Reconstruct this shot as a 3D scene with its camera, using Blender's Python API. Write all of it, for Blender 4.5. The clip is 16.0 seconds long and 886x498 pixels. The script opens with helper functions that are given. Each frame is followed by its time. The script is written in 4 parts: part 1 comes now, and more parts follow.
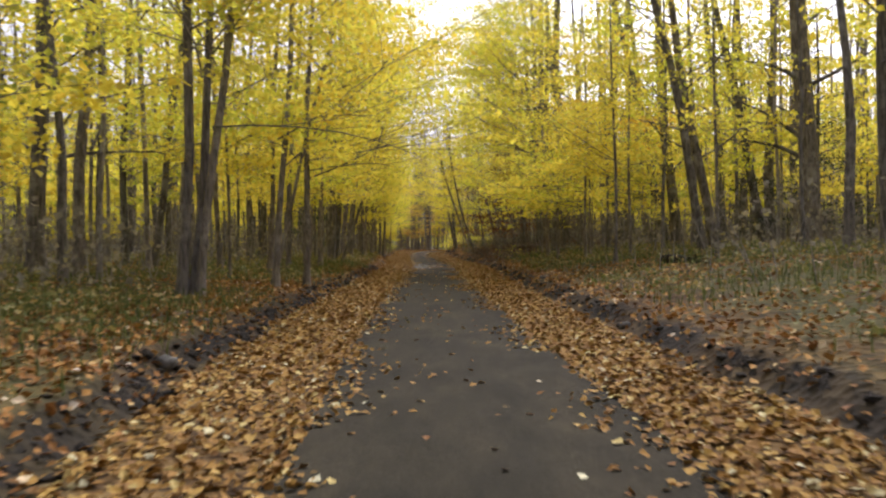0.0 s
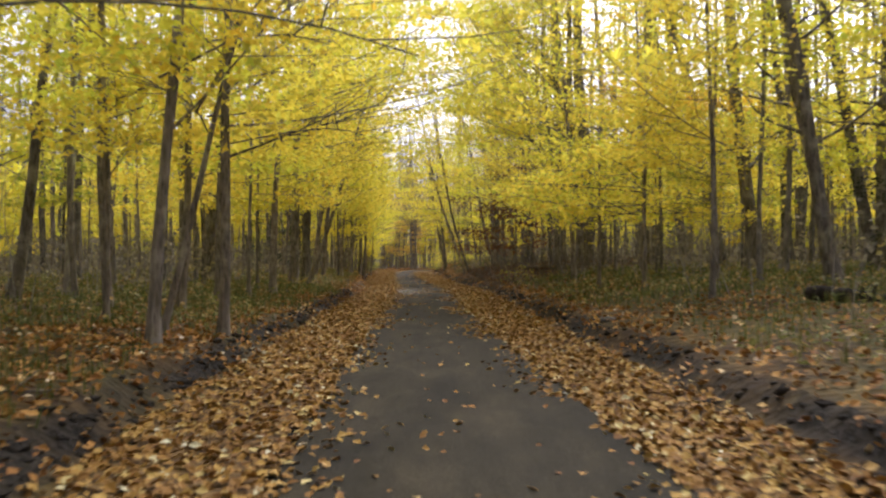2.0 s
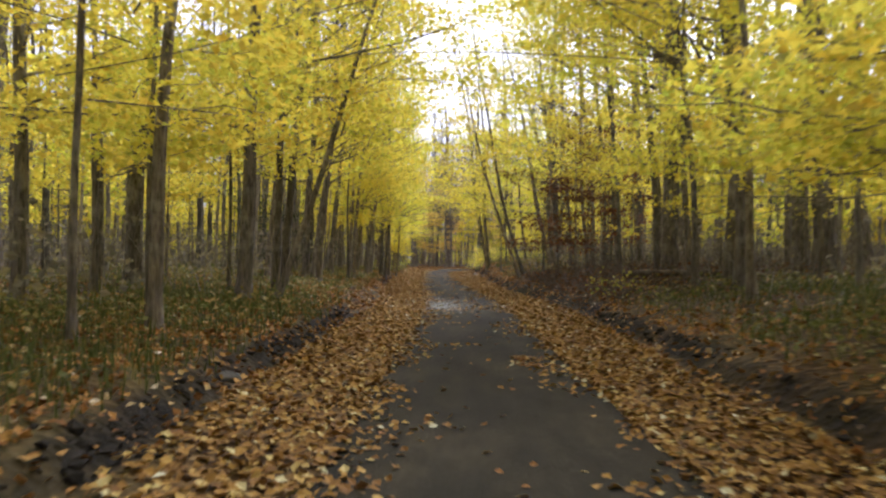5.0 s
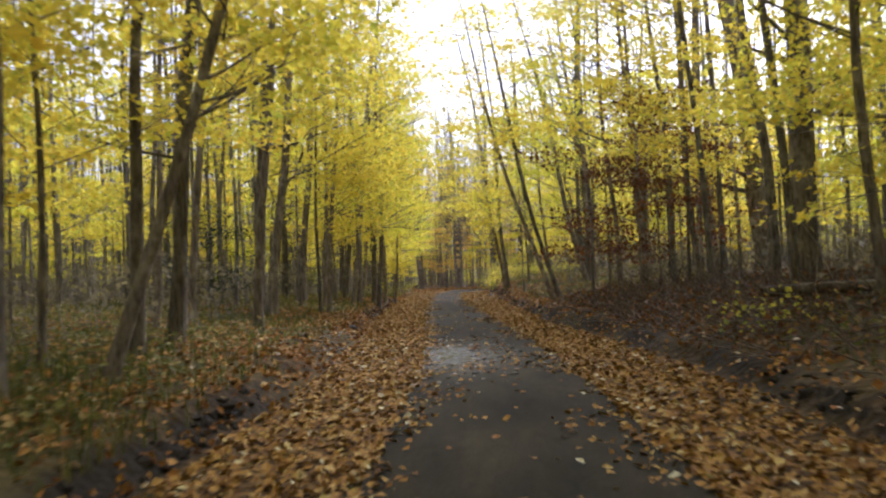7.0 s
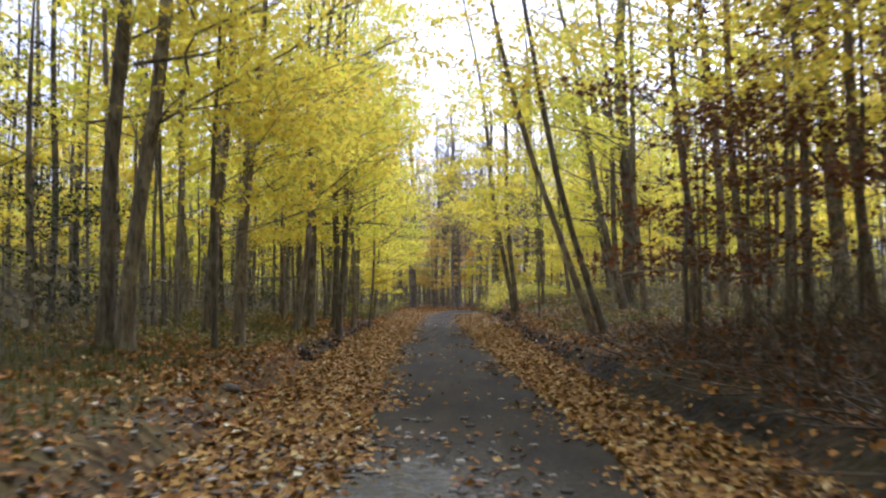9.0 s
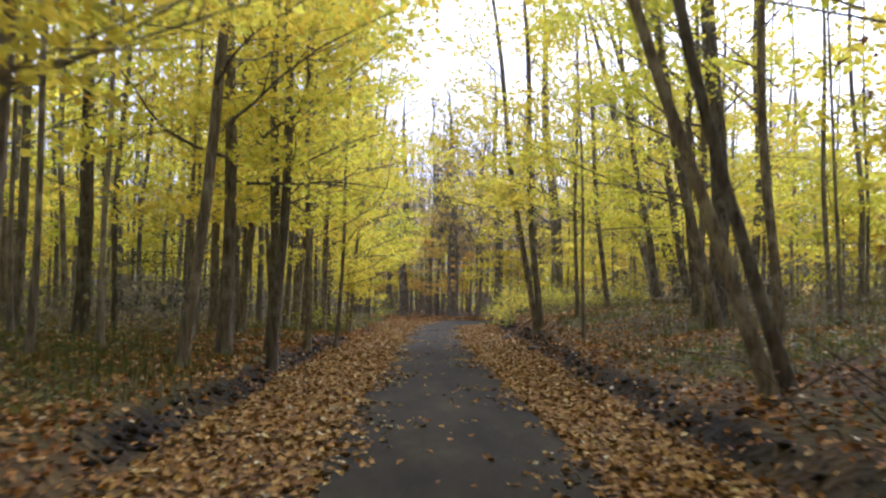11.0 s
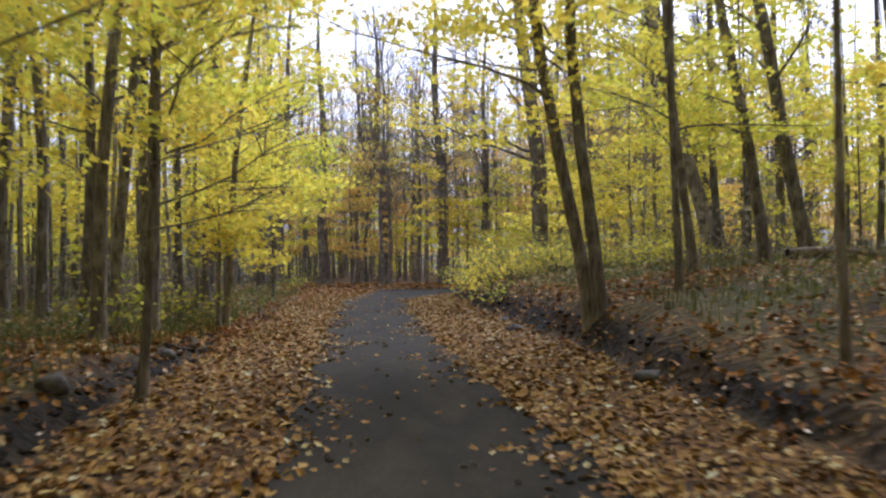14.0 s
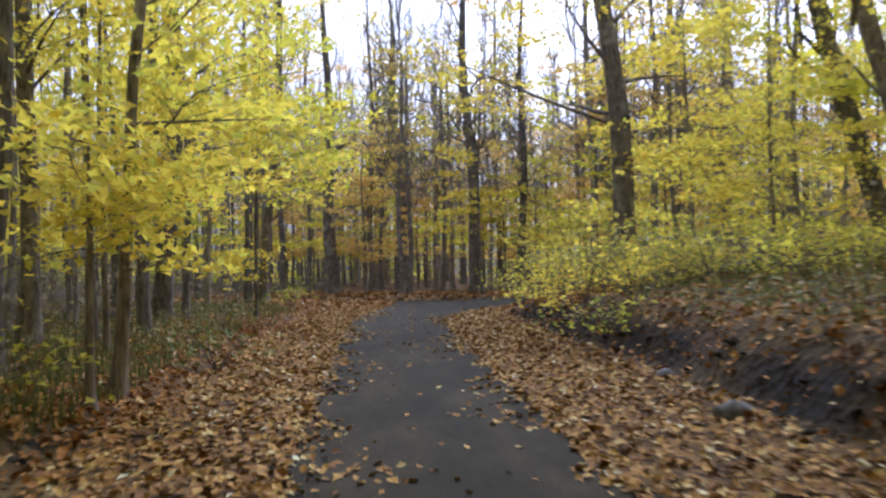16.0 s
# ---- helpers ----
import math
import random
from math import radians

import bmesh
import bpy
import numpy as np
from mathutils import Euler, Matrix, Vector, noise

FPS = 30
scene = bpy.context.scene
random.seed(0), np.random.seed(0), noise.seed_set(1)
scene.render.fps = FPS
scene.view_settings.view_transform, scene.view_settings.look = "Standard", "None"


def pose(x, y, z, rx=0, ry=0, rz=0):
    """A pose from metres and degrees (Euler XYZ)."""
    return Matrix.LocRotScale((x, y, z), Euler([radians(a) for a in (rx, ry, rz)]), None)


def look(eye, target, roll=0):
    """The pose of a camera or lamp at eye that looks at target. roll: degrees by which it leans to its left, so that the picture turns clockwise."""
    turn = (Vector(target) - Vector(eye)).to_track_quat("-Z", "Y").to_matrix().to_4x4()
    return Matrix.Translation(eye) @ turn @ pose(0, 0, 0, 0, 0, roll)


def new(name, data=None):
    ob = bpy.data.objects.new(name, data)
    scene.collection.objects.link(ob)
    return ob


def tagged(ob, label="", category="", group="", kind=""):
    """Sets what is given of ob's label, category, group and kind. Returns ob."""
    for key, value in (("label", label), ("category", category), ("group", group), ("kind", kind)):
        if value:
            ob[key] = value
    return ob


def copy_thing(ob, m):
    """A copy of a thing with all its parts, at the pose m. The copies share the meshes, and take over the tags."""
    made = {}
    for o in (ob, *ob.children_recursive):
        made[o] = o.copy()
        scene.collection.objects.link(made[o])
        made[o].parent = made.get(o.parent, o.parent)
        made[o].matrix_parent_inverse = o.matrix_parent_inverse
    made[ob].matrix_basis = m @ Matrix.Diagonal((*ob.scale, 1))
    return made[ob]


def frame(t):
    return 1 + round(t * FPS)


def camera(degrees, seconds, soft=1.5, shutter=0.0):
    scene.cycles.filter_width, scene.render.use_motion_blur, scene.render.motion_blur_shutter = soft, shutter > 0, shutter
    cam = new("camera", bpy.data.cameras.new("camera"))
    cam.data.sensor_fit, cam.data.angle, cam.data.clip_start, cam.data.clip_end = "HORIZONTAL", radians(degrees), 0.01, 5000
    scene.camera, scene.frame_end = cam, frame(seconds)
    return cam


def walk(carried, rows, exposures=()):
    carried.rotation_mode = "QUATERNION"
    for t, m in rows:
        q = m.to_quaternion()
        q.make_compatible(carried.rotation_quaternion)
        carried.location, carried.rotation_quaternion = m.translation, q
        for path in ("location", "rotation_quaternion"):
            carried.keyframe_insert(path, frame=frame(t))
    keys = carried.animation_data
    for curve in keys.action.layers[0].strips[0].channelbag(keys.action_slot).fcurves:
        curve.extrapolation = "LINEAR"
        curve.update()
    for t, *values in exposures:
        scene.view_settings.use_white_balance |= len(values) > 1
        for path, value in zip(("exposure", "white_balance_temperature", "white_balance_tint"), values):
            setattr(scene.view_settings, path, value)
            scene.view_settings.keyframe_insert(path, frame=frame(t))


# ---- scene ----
cam = camera(50.0, 16.0, soft=2.3, shutter=0.45)
PATH = [
    (0.0, look((0.004, -0.105, 1.423), (-0.022, 9.894, 1.327), -0.74)),
    (0.5, look((-0.110, 2.139, 1.430), (0.021, 12.138, 1.371), -1.03)),
    (1.0, look((-0.253, 4.585, 1.447), (-0.006, 14.579, 1.649), -0.17)),
    (1.5, look((-0.285, 6.624, 1.455), (-0.301, 16.624, 1.548), -1.62)),
    (2.0, look((-0.355, 9.010, 1.454), (-0.212, 19.009, 1.545), -0.35)),
    (2.5, look((-0.477, 11.246, 1.430), (-0.510, 21.245, 1.555), -0.46)),
    (3.0, look((-0.559, 13.642, 1.433), (-0.478, 23.633, 1.852), 3.67)),
    (3.5, look((-0.607, 15.792, 1.409), (-0.463, 25.786, 1.724), 1.80)),
    (4.0, look((-0.641, 18.118, 1.444), (-0.506, 28.115, 1.650), 1.83)),
    (4.5, look((-0.691, 20.514, 1.445), (-0.817, 30.512, 1.603), 2.07)),
    (5.0, look((-0.717, 22.904, 1.460), (-0.930, 32.901, 1.521), 0.54)),
    (5.2, look((-0.728, 23.924, 1.445), (-1.041, 33.919, 1.469), -0.75)),
    (7.3, look((-0.843, 35.032, 1.453), (-1.103, 45.025, 1.736), -2.51)),
    (7.5, look((-0.827, 36.114, 1.477), (-0.923, 46.112, 1.661), -2.27)),
    (8.0, look((-0.792, 38.926, 1.452), (-1.214, 48.915, 1.654), 0.86)),
    (8.5, look((-0.791, 41.561, 1.439), (-1.102, 51.550, 1.778), -1.33)),
    (9.0, look((-0.843, 44.480, 1.435), (-1.160, 54.465, 1.892), -0.16)),
    (9.5, look((-0.951, 47.147, 1.405), (-1.383, 57.133, 1.705), 0.53)),
    (9.7, look((-0.967, 48.308, 1.380), (-1.271, 58.298, 1.727), 1.07)),
    (11.8, look((-1.608, 59.338, 1.465), (-1.879, 69.320, 2.001), 0.57)),
    (12.0, look((-1.663, 60.386, 1.445), (-1.999, 70.374, 1.799), 0.73)),
    (12.5, look((-1.795, 62.883, 1.435), (-1.748, 72.876, 1.799), -1.06)),
    (13.0, look((-1.957, 65.399, 1.472), (-1.629, 75.393, 1.554), -0.34)),
    (13.5, look((-2.118, 67.893, 1.447), (-1.728, 77.884, 1.592), -1.35)),
    (14.0, look((-2.279, 70.534, 1.417), (-1.700, 80.516, 1.547), -0.78)),
    (14.5, look((-2.447, 73.121, 1.412), (-1.788, 83.099, 1.367), -0.91)),
    (15.0, look((-2.584, 75.606, 1.426), (-2.084, 85.591, 1.648), -2.26)),
    (15.5, look((-2.655, 78.010, 1.428), (-1.993, 87.986, 1.580), -1.53)),
    (16.0, look((-2.705, 80.428, 1.413), (-2.249, 90.417, 1.587), -1.28)),
]

walk(cam, PATH, exposures=((0, 0.44, 6050, 21), (1, 0.6, 6000, 21), (3.5, 0.6, 5930, 21), (5, 0.68, 5600, 22), (8, 0.58, 5480, 22), (9, 0.62, 5200, 22), (12, 0.42, 5300, 24), (16, 0.36, 5080, 24)))

# ---- sky and sun: an overcast autumn day ----
SUN_EL, SUN_AZ = radians(48), radians(20)
world = bpy.data.worlds.new("overcast_sky")
scene.world = world
world.use_nodes = True
wn, wl = world.node_tree.nodes, world.node_tree.links
sky = wn.new("ShaderNodeTexSky")
sky.sky_type = "NISHITA"
sky.sun_disc = False
sky.sun_elevation, sky.sun_rotation = SUN_EL, SUN_AZ
sky.air_density, sky.dust_density, sky.ozone_density = 1.0, 6.0, 1.0
grey = wn.new("ShaderNodeHueSaturation")
grey.inputs["Saturation"].default_value = 0.12
grey.inputs["Value"].default_value = 1.0
wl.new(sky.outputs[0], grey.inputs["Color"])
wl.new(grey.outputs[0], wn["Background"].inputs[0])
wn["Background"].inputs[1].default_value = 0.15
sun_data = bpy.data.lights.new("sun", "SUN")
sun_data.energy, sun_data.angle, sun_data.color = 1.45, radians(30), (1.0, 0.96, 0.9)
sun = new("sun", sun_data)
sun.matrix_world = look((30 * math.sin(SUN_AZ), 30 * math.cos(SUN_AZ), 40), (0, 0, 40 - 30 * math.tan(SUN_EL)))


# ---- materials ----
def material(name, rough=0.9, spec=0.2):
    m = bpy.data.materials.new(name)
    m.use_nodes = True
    b = m.node_tree.nodes["Principled BSDF"]
    b.inputs["Roughness"].default_value = rough
    b.inputs["Specular IOR Level"].default_value = spec
    return m, m.node_tree.nodes, m.node_tree.links, b


def ramp(n, l, fac, stops):
    r = n.new("ShaderNodeValToRGB")
    while len(r.color_ramp.elements) < len(stops):
        r.color_ramp.elements.new(0.5)
    for e, (p, c) in zip(r.color_ramp.elements, stops):
        e.position, e.color = p, (*c, 1)
    l.new(fac, r.inputs[0])
    return r.outputs[0]


def tex(n, l, kind, scale, coord="Object", stretch=(1, 1, 1), detail=6.0, rough=0.6):
    c, m = n.new("ShaderNodeTexCoord"), n.new("ShaderNodeMapping")
    m.inputs["Scale"].default_value = stretch
    l.new(c.outputs[coord], m.inputs[0])
    t = n.new(kind)
    t.inputs["Scale"].default_value = scale
    if kind == "ShaderNodeTexNoise":
        t.inputs["Detail"].default_value, t.inputs["Roughness"].default_value = detail, rough
    l.new(m.outputs[0], t.inputs["Vector"])
    return t


def mix(n, l, fac, a, b, mode="MIX"):
    m = n.new("ShaderNodeMix")
    m.data_type, m.blend_type = "RGBA", mode
    for sock, v in ((m.inputs[0], fac), (m.inputs[6], a), (m.inputs[7], b)):
        if isinstance(v, (int, float)):
            sock.default_value = v
        elif isinstance(v, tuple):
            sock.default_value = (*v, 1)
        else:
            l.new(v, sock)
    return m.outputs[2]


def bump(n, l, b, height, strength, dist=0.02):
    k = n.new("ShaderNodeBump")
    k.inputs["Strength"].default_value, k.inputs["Distance"].default_value = strength, dist
    l.new(height, k.inputs["Height"])
    l.new(k.outputs[0], b.inputs["Normal"])


def bark_material(name, dark, light, lichen):
    m, n, l, b = material(name, 0.95, 0.1)
    grain = tex(n, l, "ShaderNodeTexNoise", 16, stretch=(1, 1, 0.16), detail=8)
    patch = tex(n, l, "ShaderNodeTexNoise", 2.2, detail=4)
    c = ramp(n, l, grain.outputs[0], ((0.3, dark), (0.68, light)))
    spot = ramp(n, l, patch.outputs[0], ((0.5, (0, 0, 0)), (0.66, (1, 1, 1))))
    c = mix(n, l, spot, c, lichen)
    info = n.new("ShaderNodeObjectInfo")
    tone = ramp(n, l, info.outputs["Random"], ((0, (0.7, 0.7, 0.72)), (1, (1.2, 1.15, 1.1))))
    c = mix(n, l, 1.0, c, tone, "MULTIPLY")
    furrow = tex(n, l, "ShaderNodeTexVoronoi", 22, stretch=(1, 1, 0.2))
    c = mix(n, l, 0.75, c, ramp(n, l, furrow.outputs["Distance"], ((0.08, (0.5, 0.49, 0.48)), (0.42, (1.2, 1.2, 1.2)))), "MULTIPLY")
    l.new(c, b.inputs[0])
    bump(n, l, b, mix(n, l, 0.5, grain.outputs[0], furrow.outputs["Distance"]), 1.0, 0.035)
    return m


def leaf_material(name, stops, through_light, gloss=0.25, rough=0.6):
    m, n, l, b = material(name, rough, gloss)
    geo = n.new("ShaderNodeNewGeometry")
    c = ramp(n, l, geo.outputs["Random Per Island"], stops)
    info = n.new("ShaderNodeObjectInfo")
    tone = ramp(n, l, info.outputs["Random"], ((0, (0.86, 0.98, 0.8)), (0.6, (1, 1, 1)), (1, (1.03, 0.97, 0.95))))
    c = mix(n, l, 1.0, c, tone, "MULTIPLY")
    l.new(c, b.inputs[0])
    if through_light:
        tr, ms = n.new("ShaderNodeBsdfTranslucent"), n.new("ShaderNodeMixShader")
        l.new(c, tr.inputs[0])
        ms.inputs[0].default_value = through_light
        l.new(b.outputs[0], ms.inputs[1])
        l.new(tr.outputs[0], ms.inputs[2])
        l.new(ms.outputs[0], n["Material Output"].inputs[0])
    return m


BARK = bark_material("bark", (0.062, 0.056, 0.049), (0.25, 0.226, 0.196), (0.3, 0.292, 0.25))
BARK_PALE = bark_material("bark_pale", (0.075, 0.069, 0.062), (0.27, 0.25, 0.225), (0.32, 0.31, 0.28))
BARK_GREY = bark_material("bark_grey", (0.12, 0.112, 0.1), (0.36, 0.335, 0.3), (0.4, 0.385, 0.35))
DEADWOOD = bark_material("deadwood", (0.06, 0.048, 0.036), (0.2, 0.165, 0.125), (0.25, 0.225, 0.18))
WET_WOOD = bark_material("wet_wood", (0.014, 0.012, 0.01), (0.055, 0.047, 0.038), (0.07, 0.068, 0.05))
LEAF = leaf_material("yellow_leaf", ((0, (0.77, 0.56, 0.055)), (0.1, (0.81, 0.65, 0.07)), (0.6, (0.83, 0.72, 0.08)), (0.85, (0.71, 0.66, 0.08)), (1, (0.5, 0.52, 0.075))), 0.64)
LEAF_GREENISH = leaf_material("yellow_green_leaf", ((0, (0.7, 0.56, 0.075)), (0.5, (0.54, 0.5, 0.07)), (1, (0.26, 0.32, 0.055))), 0.55)
LEAF_GOLD = leaf_material("golden_leaf", ((0, (0.7, 0.4, 0.03)), (0.5, (0.82, 0.55, 0.05)), (1, (0.82, 0.66, 0.08))), 0.6)
LEAF_OCHRE = leaf_material("ochre_leaf", ((0, (0.72, 0.43, 0.12)), (0.5, (0.8, 0.58, 0.17)), (1, (0.72, 0.6, 0.17))), 0.62)
NEEDLES = leaf_material("dark_needles", ((0, (0.018, 0.03, 0.014)), (0.6, (0.03, 0.05, 0.02)), (1, (0.06, 0.085, 0.03))), 0.15)
LEAF_BROWN = leaf_material("russet_leaf", ((0, (0.12, 0.045, 0.025)), (0.6, (0.2, 0.08, 0.035)), (1, (0.3, 0.14, 0.05))), 0.3)
LITTER = leaf_material("fallen_leaf", ((0, (0.19, 0.088, 0.03)), (0.3, (0.28, 0.136, 0.038)), (0.65, (0.4, 0.21, 0.055)), (0.88, (0.5, 0.3, 0.09)), (0.96, (0.6, 0.45, 0.2)), (1, (0.7, 0.62, 0.48))), 0.0, 0.12, 0.75)
HERB = leaf_material("herb_leaf", ((0, (0.12, 0.14, 0.035)), (0.5, (0.22, 0.22, 0.06)), (0.8, (0.34, 0.27, 0.085)), (1, (0.44, 0.27, 0.09))), 0.3)
GRASS = leaf_material("grass_blade", ((0, (0.06, 0.085, 0.02)), (0.5, (0.11, 0.135, 0.034)), (0.85, (0.19, 0.175, 0.05)), (1, (0.26, 0.2, 0.07))), 0.35)

# forest floor: litter, moss and dark soil, by what lies where
FLOOR, fn, fl, fb = material("forest_floor", 0.95, 0.1)
cell = tex(fn, fl, "ShaderNodeTexVoronoi", 9)
big = tex(fn, fl, "ShaderNodeTexNoise", 0.55, detail=5)
fine = tex(fn, fl, "ShaderNodeTexNoise", 26, detail=6)
leafy = ramp(fn, fl, cell.outputs["Color"], ((0.1, (0.035, 0.021, 0.01)), (0.45, (0.095, 0.056, 0.022)), (0.8, (0.17, 0.105, 0.038)), (1, (0.25, 0.17, 0.075))))
earth = ramp(fn, fl, fine.outputs[0], ((0.3, (0.009, 0.008, 0.006)), (0.7, (0.033, 0.027, 0.02))))
mossy = ramp(fn, fl, fine.outputs[0], ((0.3, (0.026, 0.032, 0.011)), (0.7, (0.1, 0.104, 0.034))))
woods = mix(fn, fl, ramp(fn, fl, big.outputs[0], ((0.4, (0, 0, 0)), (0.56, (1, 1, 1)))), mix(fn, fl, 0.42, leafy, earth), mix(fn, fl, 0.3, mossy, leafy))
at_litter, at_soil = fn.new("ShaderNodeAttribute"), fn.new("ShaderNodeAttribute")
at_litter.attribute_name, at_soil.attribute_name = "litter", "soil"
floor_col = mix(fn, fl, at_litter.outputs["Fac"], woods, leafy)
floor_col = mix(fn, fl, at_soil.outputs["Fac"], floor_col, earth)
fl.new(floor_col, fb.inputs[0])
bump(fn, fl, fb, cell.outputs["Distance"], 0.7, 0.04)

# worn, narrow asphalt with fines and grit
ROAD, rn, rl, rb = material("worn_asphalt", 0.95, 0.08)
grit = tex(rn, rl, "ShaderNodeTexNoise", 70, detail=8, rough=0.75)
wear = tex(rn, rl, "ShaderNodeTexNoise", 1.5, stretch=(1, 0.3, 1), detail=8, rough=0.7)
road_col = ramp(rn, rl, grit.outputs[0], ((0.3, (0.0185, 0.0167, 0.0115)), (0.52, (0.04, 0.036, 0.0245)), (0.72, (0.103, 0.091, 0.061))))
road_tone = ramp(rn, rl, wear.outputs[0], ((0.34, (0.58, 0.58, 0.6)), (0.52, (0.92, 0.89, 0.84)), (0.68, (1.42, 1.32, 1.18))))
road_col = mix(rn, rl, 1.0, road_col, road_tone, "MULTIPLY")
at_grit = rn.new("ShaderNodeAttribute")
at_grit.attribute_name = "gravel"
stones = tex(rn, rl, "ShaderNodeTexVoronoi", 30)
road_col = mix(rn, rl, at_grit.outputs["Fac"], road_col, ramp(rn, rl, stones.outputs["Color"], ((0.2, (0.045, 0.041, 0.033)), (0.8, (0.17, 0.16, 0.128)))))
rl.new(road_col, rb.inputs[0])
bump(rn, rl, rb, grit.outputs[0], 0.6, 0.012)

WATER, an, al, ab = material("puddle_water", 0.3, 0.1)
murk = tex(an, al, "ShaderNodeTexNoise", 3.2, detail=6)
al.new(ramp(an, al, murk.outputs[0], ((0.36, (0.022, 0.021, 0.016)), (0.52, (0.042, 0.041, 0.026)), (0.68, (0.085, 0.08, 0.04)))), ab.inputs[0])
al.new(ramp(an, al, murk.outputs[0], ((0.42, (0.12, 0.12, 0.12)), (0.56, (0.7, 0.7, 0.7)))), ab.inputs["Roughness"])
drops = tex(an, al, "ShaderNodeTexNoise", 9.0, detail=4)
bump(an, al, ab, drops.outputs[0], 0.8, 0.05)

SOIL, sn, sl, sb = material("dark_soil", 0.95, 0.1)
clod = tex(sn, sl, "ShaderNodeTexNoise", 14, detail=8)
sl.new(ramp(sn, sl, clod.outputs[0], ((0.3, (0.012, 0.0105, 0.009)), (0.7, (0.046, 0.039, 0.03)))), sb.inputs[0])
bump(sn, sl, sb, clod.outputs[0], 0.8, 0.04)

STONE, tn, tl, tb = material("field_stone", 0.85, 0.25)
vein = tex(tn, tl, "ShaderNodeTexNoise", 9, detail=8)
tl.new(ramp(tn, tl, vein.outputs[0], ((0.3, (0.04, 0.038, 0.034)), (0.7, (0.15, 0.14, 0.12)))), tb.inputs[0])
bump(tn, tl, tb, vein.outputs[0], 0.6, 0.03)

PEBBLE, pn, pl, pb = material("pebble", 0.7, 0.3)
pgeo = pn.new("ShaderNodeNewGeometry")
pl.new(ramp(pn, pl, pgeo.outputs["Random Per Island"], ((0.0, (0.06, 0.056, 0.05)), (0.55, (0.16, 0.15, 0.13)), (0.9, (0.34, 0.32, 0.28)), (1, (0.55, 0.53, 0.48)))), pb.inputs[0])

# ---- the lie of the land ----
RNG = np.random.default_rng(7)
_y = np.arange(-80.0, 420.0, 0.25)
_c = np.interp(_y, (-80, 0, 6, 16, 23, 34, 48, 54, 60, 69, 80, 92, 100, 108, 118), (1.0, 0, -0.25, -0.61, -0.73, -0.86, -0.86, -1.15, -1.6, -2.2, -2.72, -3.1, -3.3, -3.3, -3.1))
_c = np.convolve(np.pad(_c, 12, mode="edge"), np.ones(25) / 25, mode="valid")
ROAD_L, ROAD_R = -0.82, 1.86


def line_x(y):
    """The x of the lane's reference line at y."""
    return np.interp(y, _y, _c)


def road_l(y):
    """The left edge of the asphalt, from the reference line."""
    return np.interp(y, (25, 50, 66, 77, 92, 100, 106, 111, 116), (-0.86, -0.9, -0.72, -0.56, -0.64, -0.7, -0.75, -0.4, 0.1))


def road_r(y):
    """The right edge of the asphalt, from the reference line."""
    return np.interp(y, (18, 28, 36, 46, 58, 68, 78, 88, 100), (1.9, 1.72, 1.62, 1.5, 1.6, 1.75, 1.75, 1.62, 1.8))


def bank_shift(y):
    """How far the right-hand bank draws back from the lane on the last stretch, and comes up to it at the brush."""
    y = np.asarray(y, float)
    return 0.5 * np.clip((y - 70) / 14, 0, 1) - 0.4 * np.exp(-(((y - 57) / 8) ** 2))


CROSS = ((-60, 168), (-7.5, 125.5), (2.5, 118.5), (12, 113.5), (40, 106))


def cross_y(x):
    """The y of the middle of the road that the lane meets."""
    return np.interp(x, [p[0] for p in CROSS], [p[1] for p in CROSS])


def flare(y):
    """How far the lane widens to the right before the junction."""
    return np.clip((np.asarray(y, float) - 104.5) / 12.5, 0, 1) ** 1.7 * 6.0


def ripple(x, y):
    return 0.5 * np.sin(0.9 * x + 0.4 * y) * np.sin(0.55 * y - 0.3 * x) + 0.3 * np.sin(2.3 * x - 1.7 * y + 1) + 0.2 * np.sin(4.1 * y + 3.3 * x)


def ground_z(x, y):
    x, y = np.asarray(x, float), np.asarray(y, float)
    u = x - line_x(y)
    wob = 0.09 * np.sin(0.8 * y) + 0.05 * np.sin(2.1 * y + 1)
    us = np.where(u > 1, np.maximum(u - flare(y) - bank_shift(y), 1.0), u)
    us = us + np.where(np.abs(us) > 1.9, wob, 0)
    z = np.interp(us, (-60, -11.5, -4.6, -3.1, -2.6, -2.24, -1.5, ROAD_L, ROAD_R, 2.5, 2.95, 3.2, 3.7, 5.75, 9.2, 60), (1.3, 0.75, 0.5, 0.42, 0.34, 0.08, 0.05, 0, 0, 0.05, 0.12, 0.34, 0.46, 0.76, 0.98, 1.5))
    z = z + 0.36 * np.clip((us - 2.95) / 0.6, 0, 1) * np.clip((y - 77) / 7, 0, 1) * np.clip((105 - y) / 7, 0, 1)
    z = np.where(u < -1.2, z * (1 - 0.55 * np.clip((y - 82) / 10, 0, 1)), z)
    rough = np.clip(np.minimum(np.abs(us - 0.5) - 1.9, 2.5) / 2.5, 0, 1)
    z = z + rough * 0.09 * ripple(x, y) + np.clip(rough * 4, 0, 1) * 0.02 * np.sin(7 * x + 3 * y) * np.sin(6 * y)
    near = np.clip((np.abs(y - cross_y(x)) - 3.5) / 8, 0, 1)
    flat = np.where((u > -20) & (y > 96), near, 1.0)
    z = z * flat
    return np.where(y > 125, z * 0.6, z)


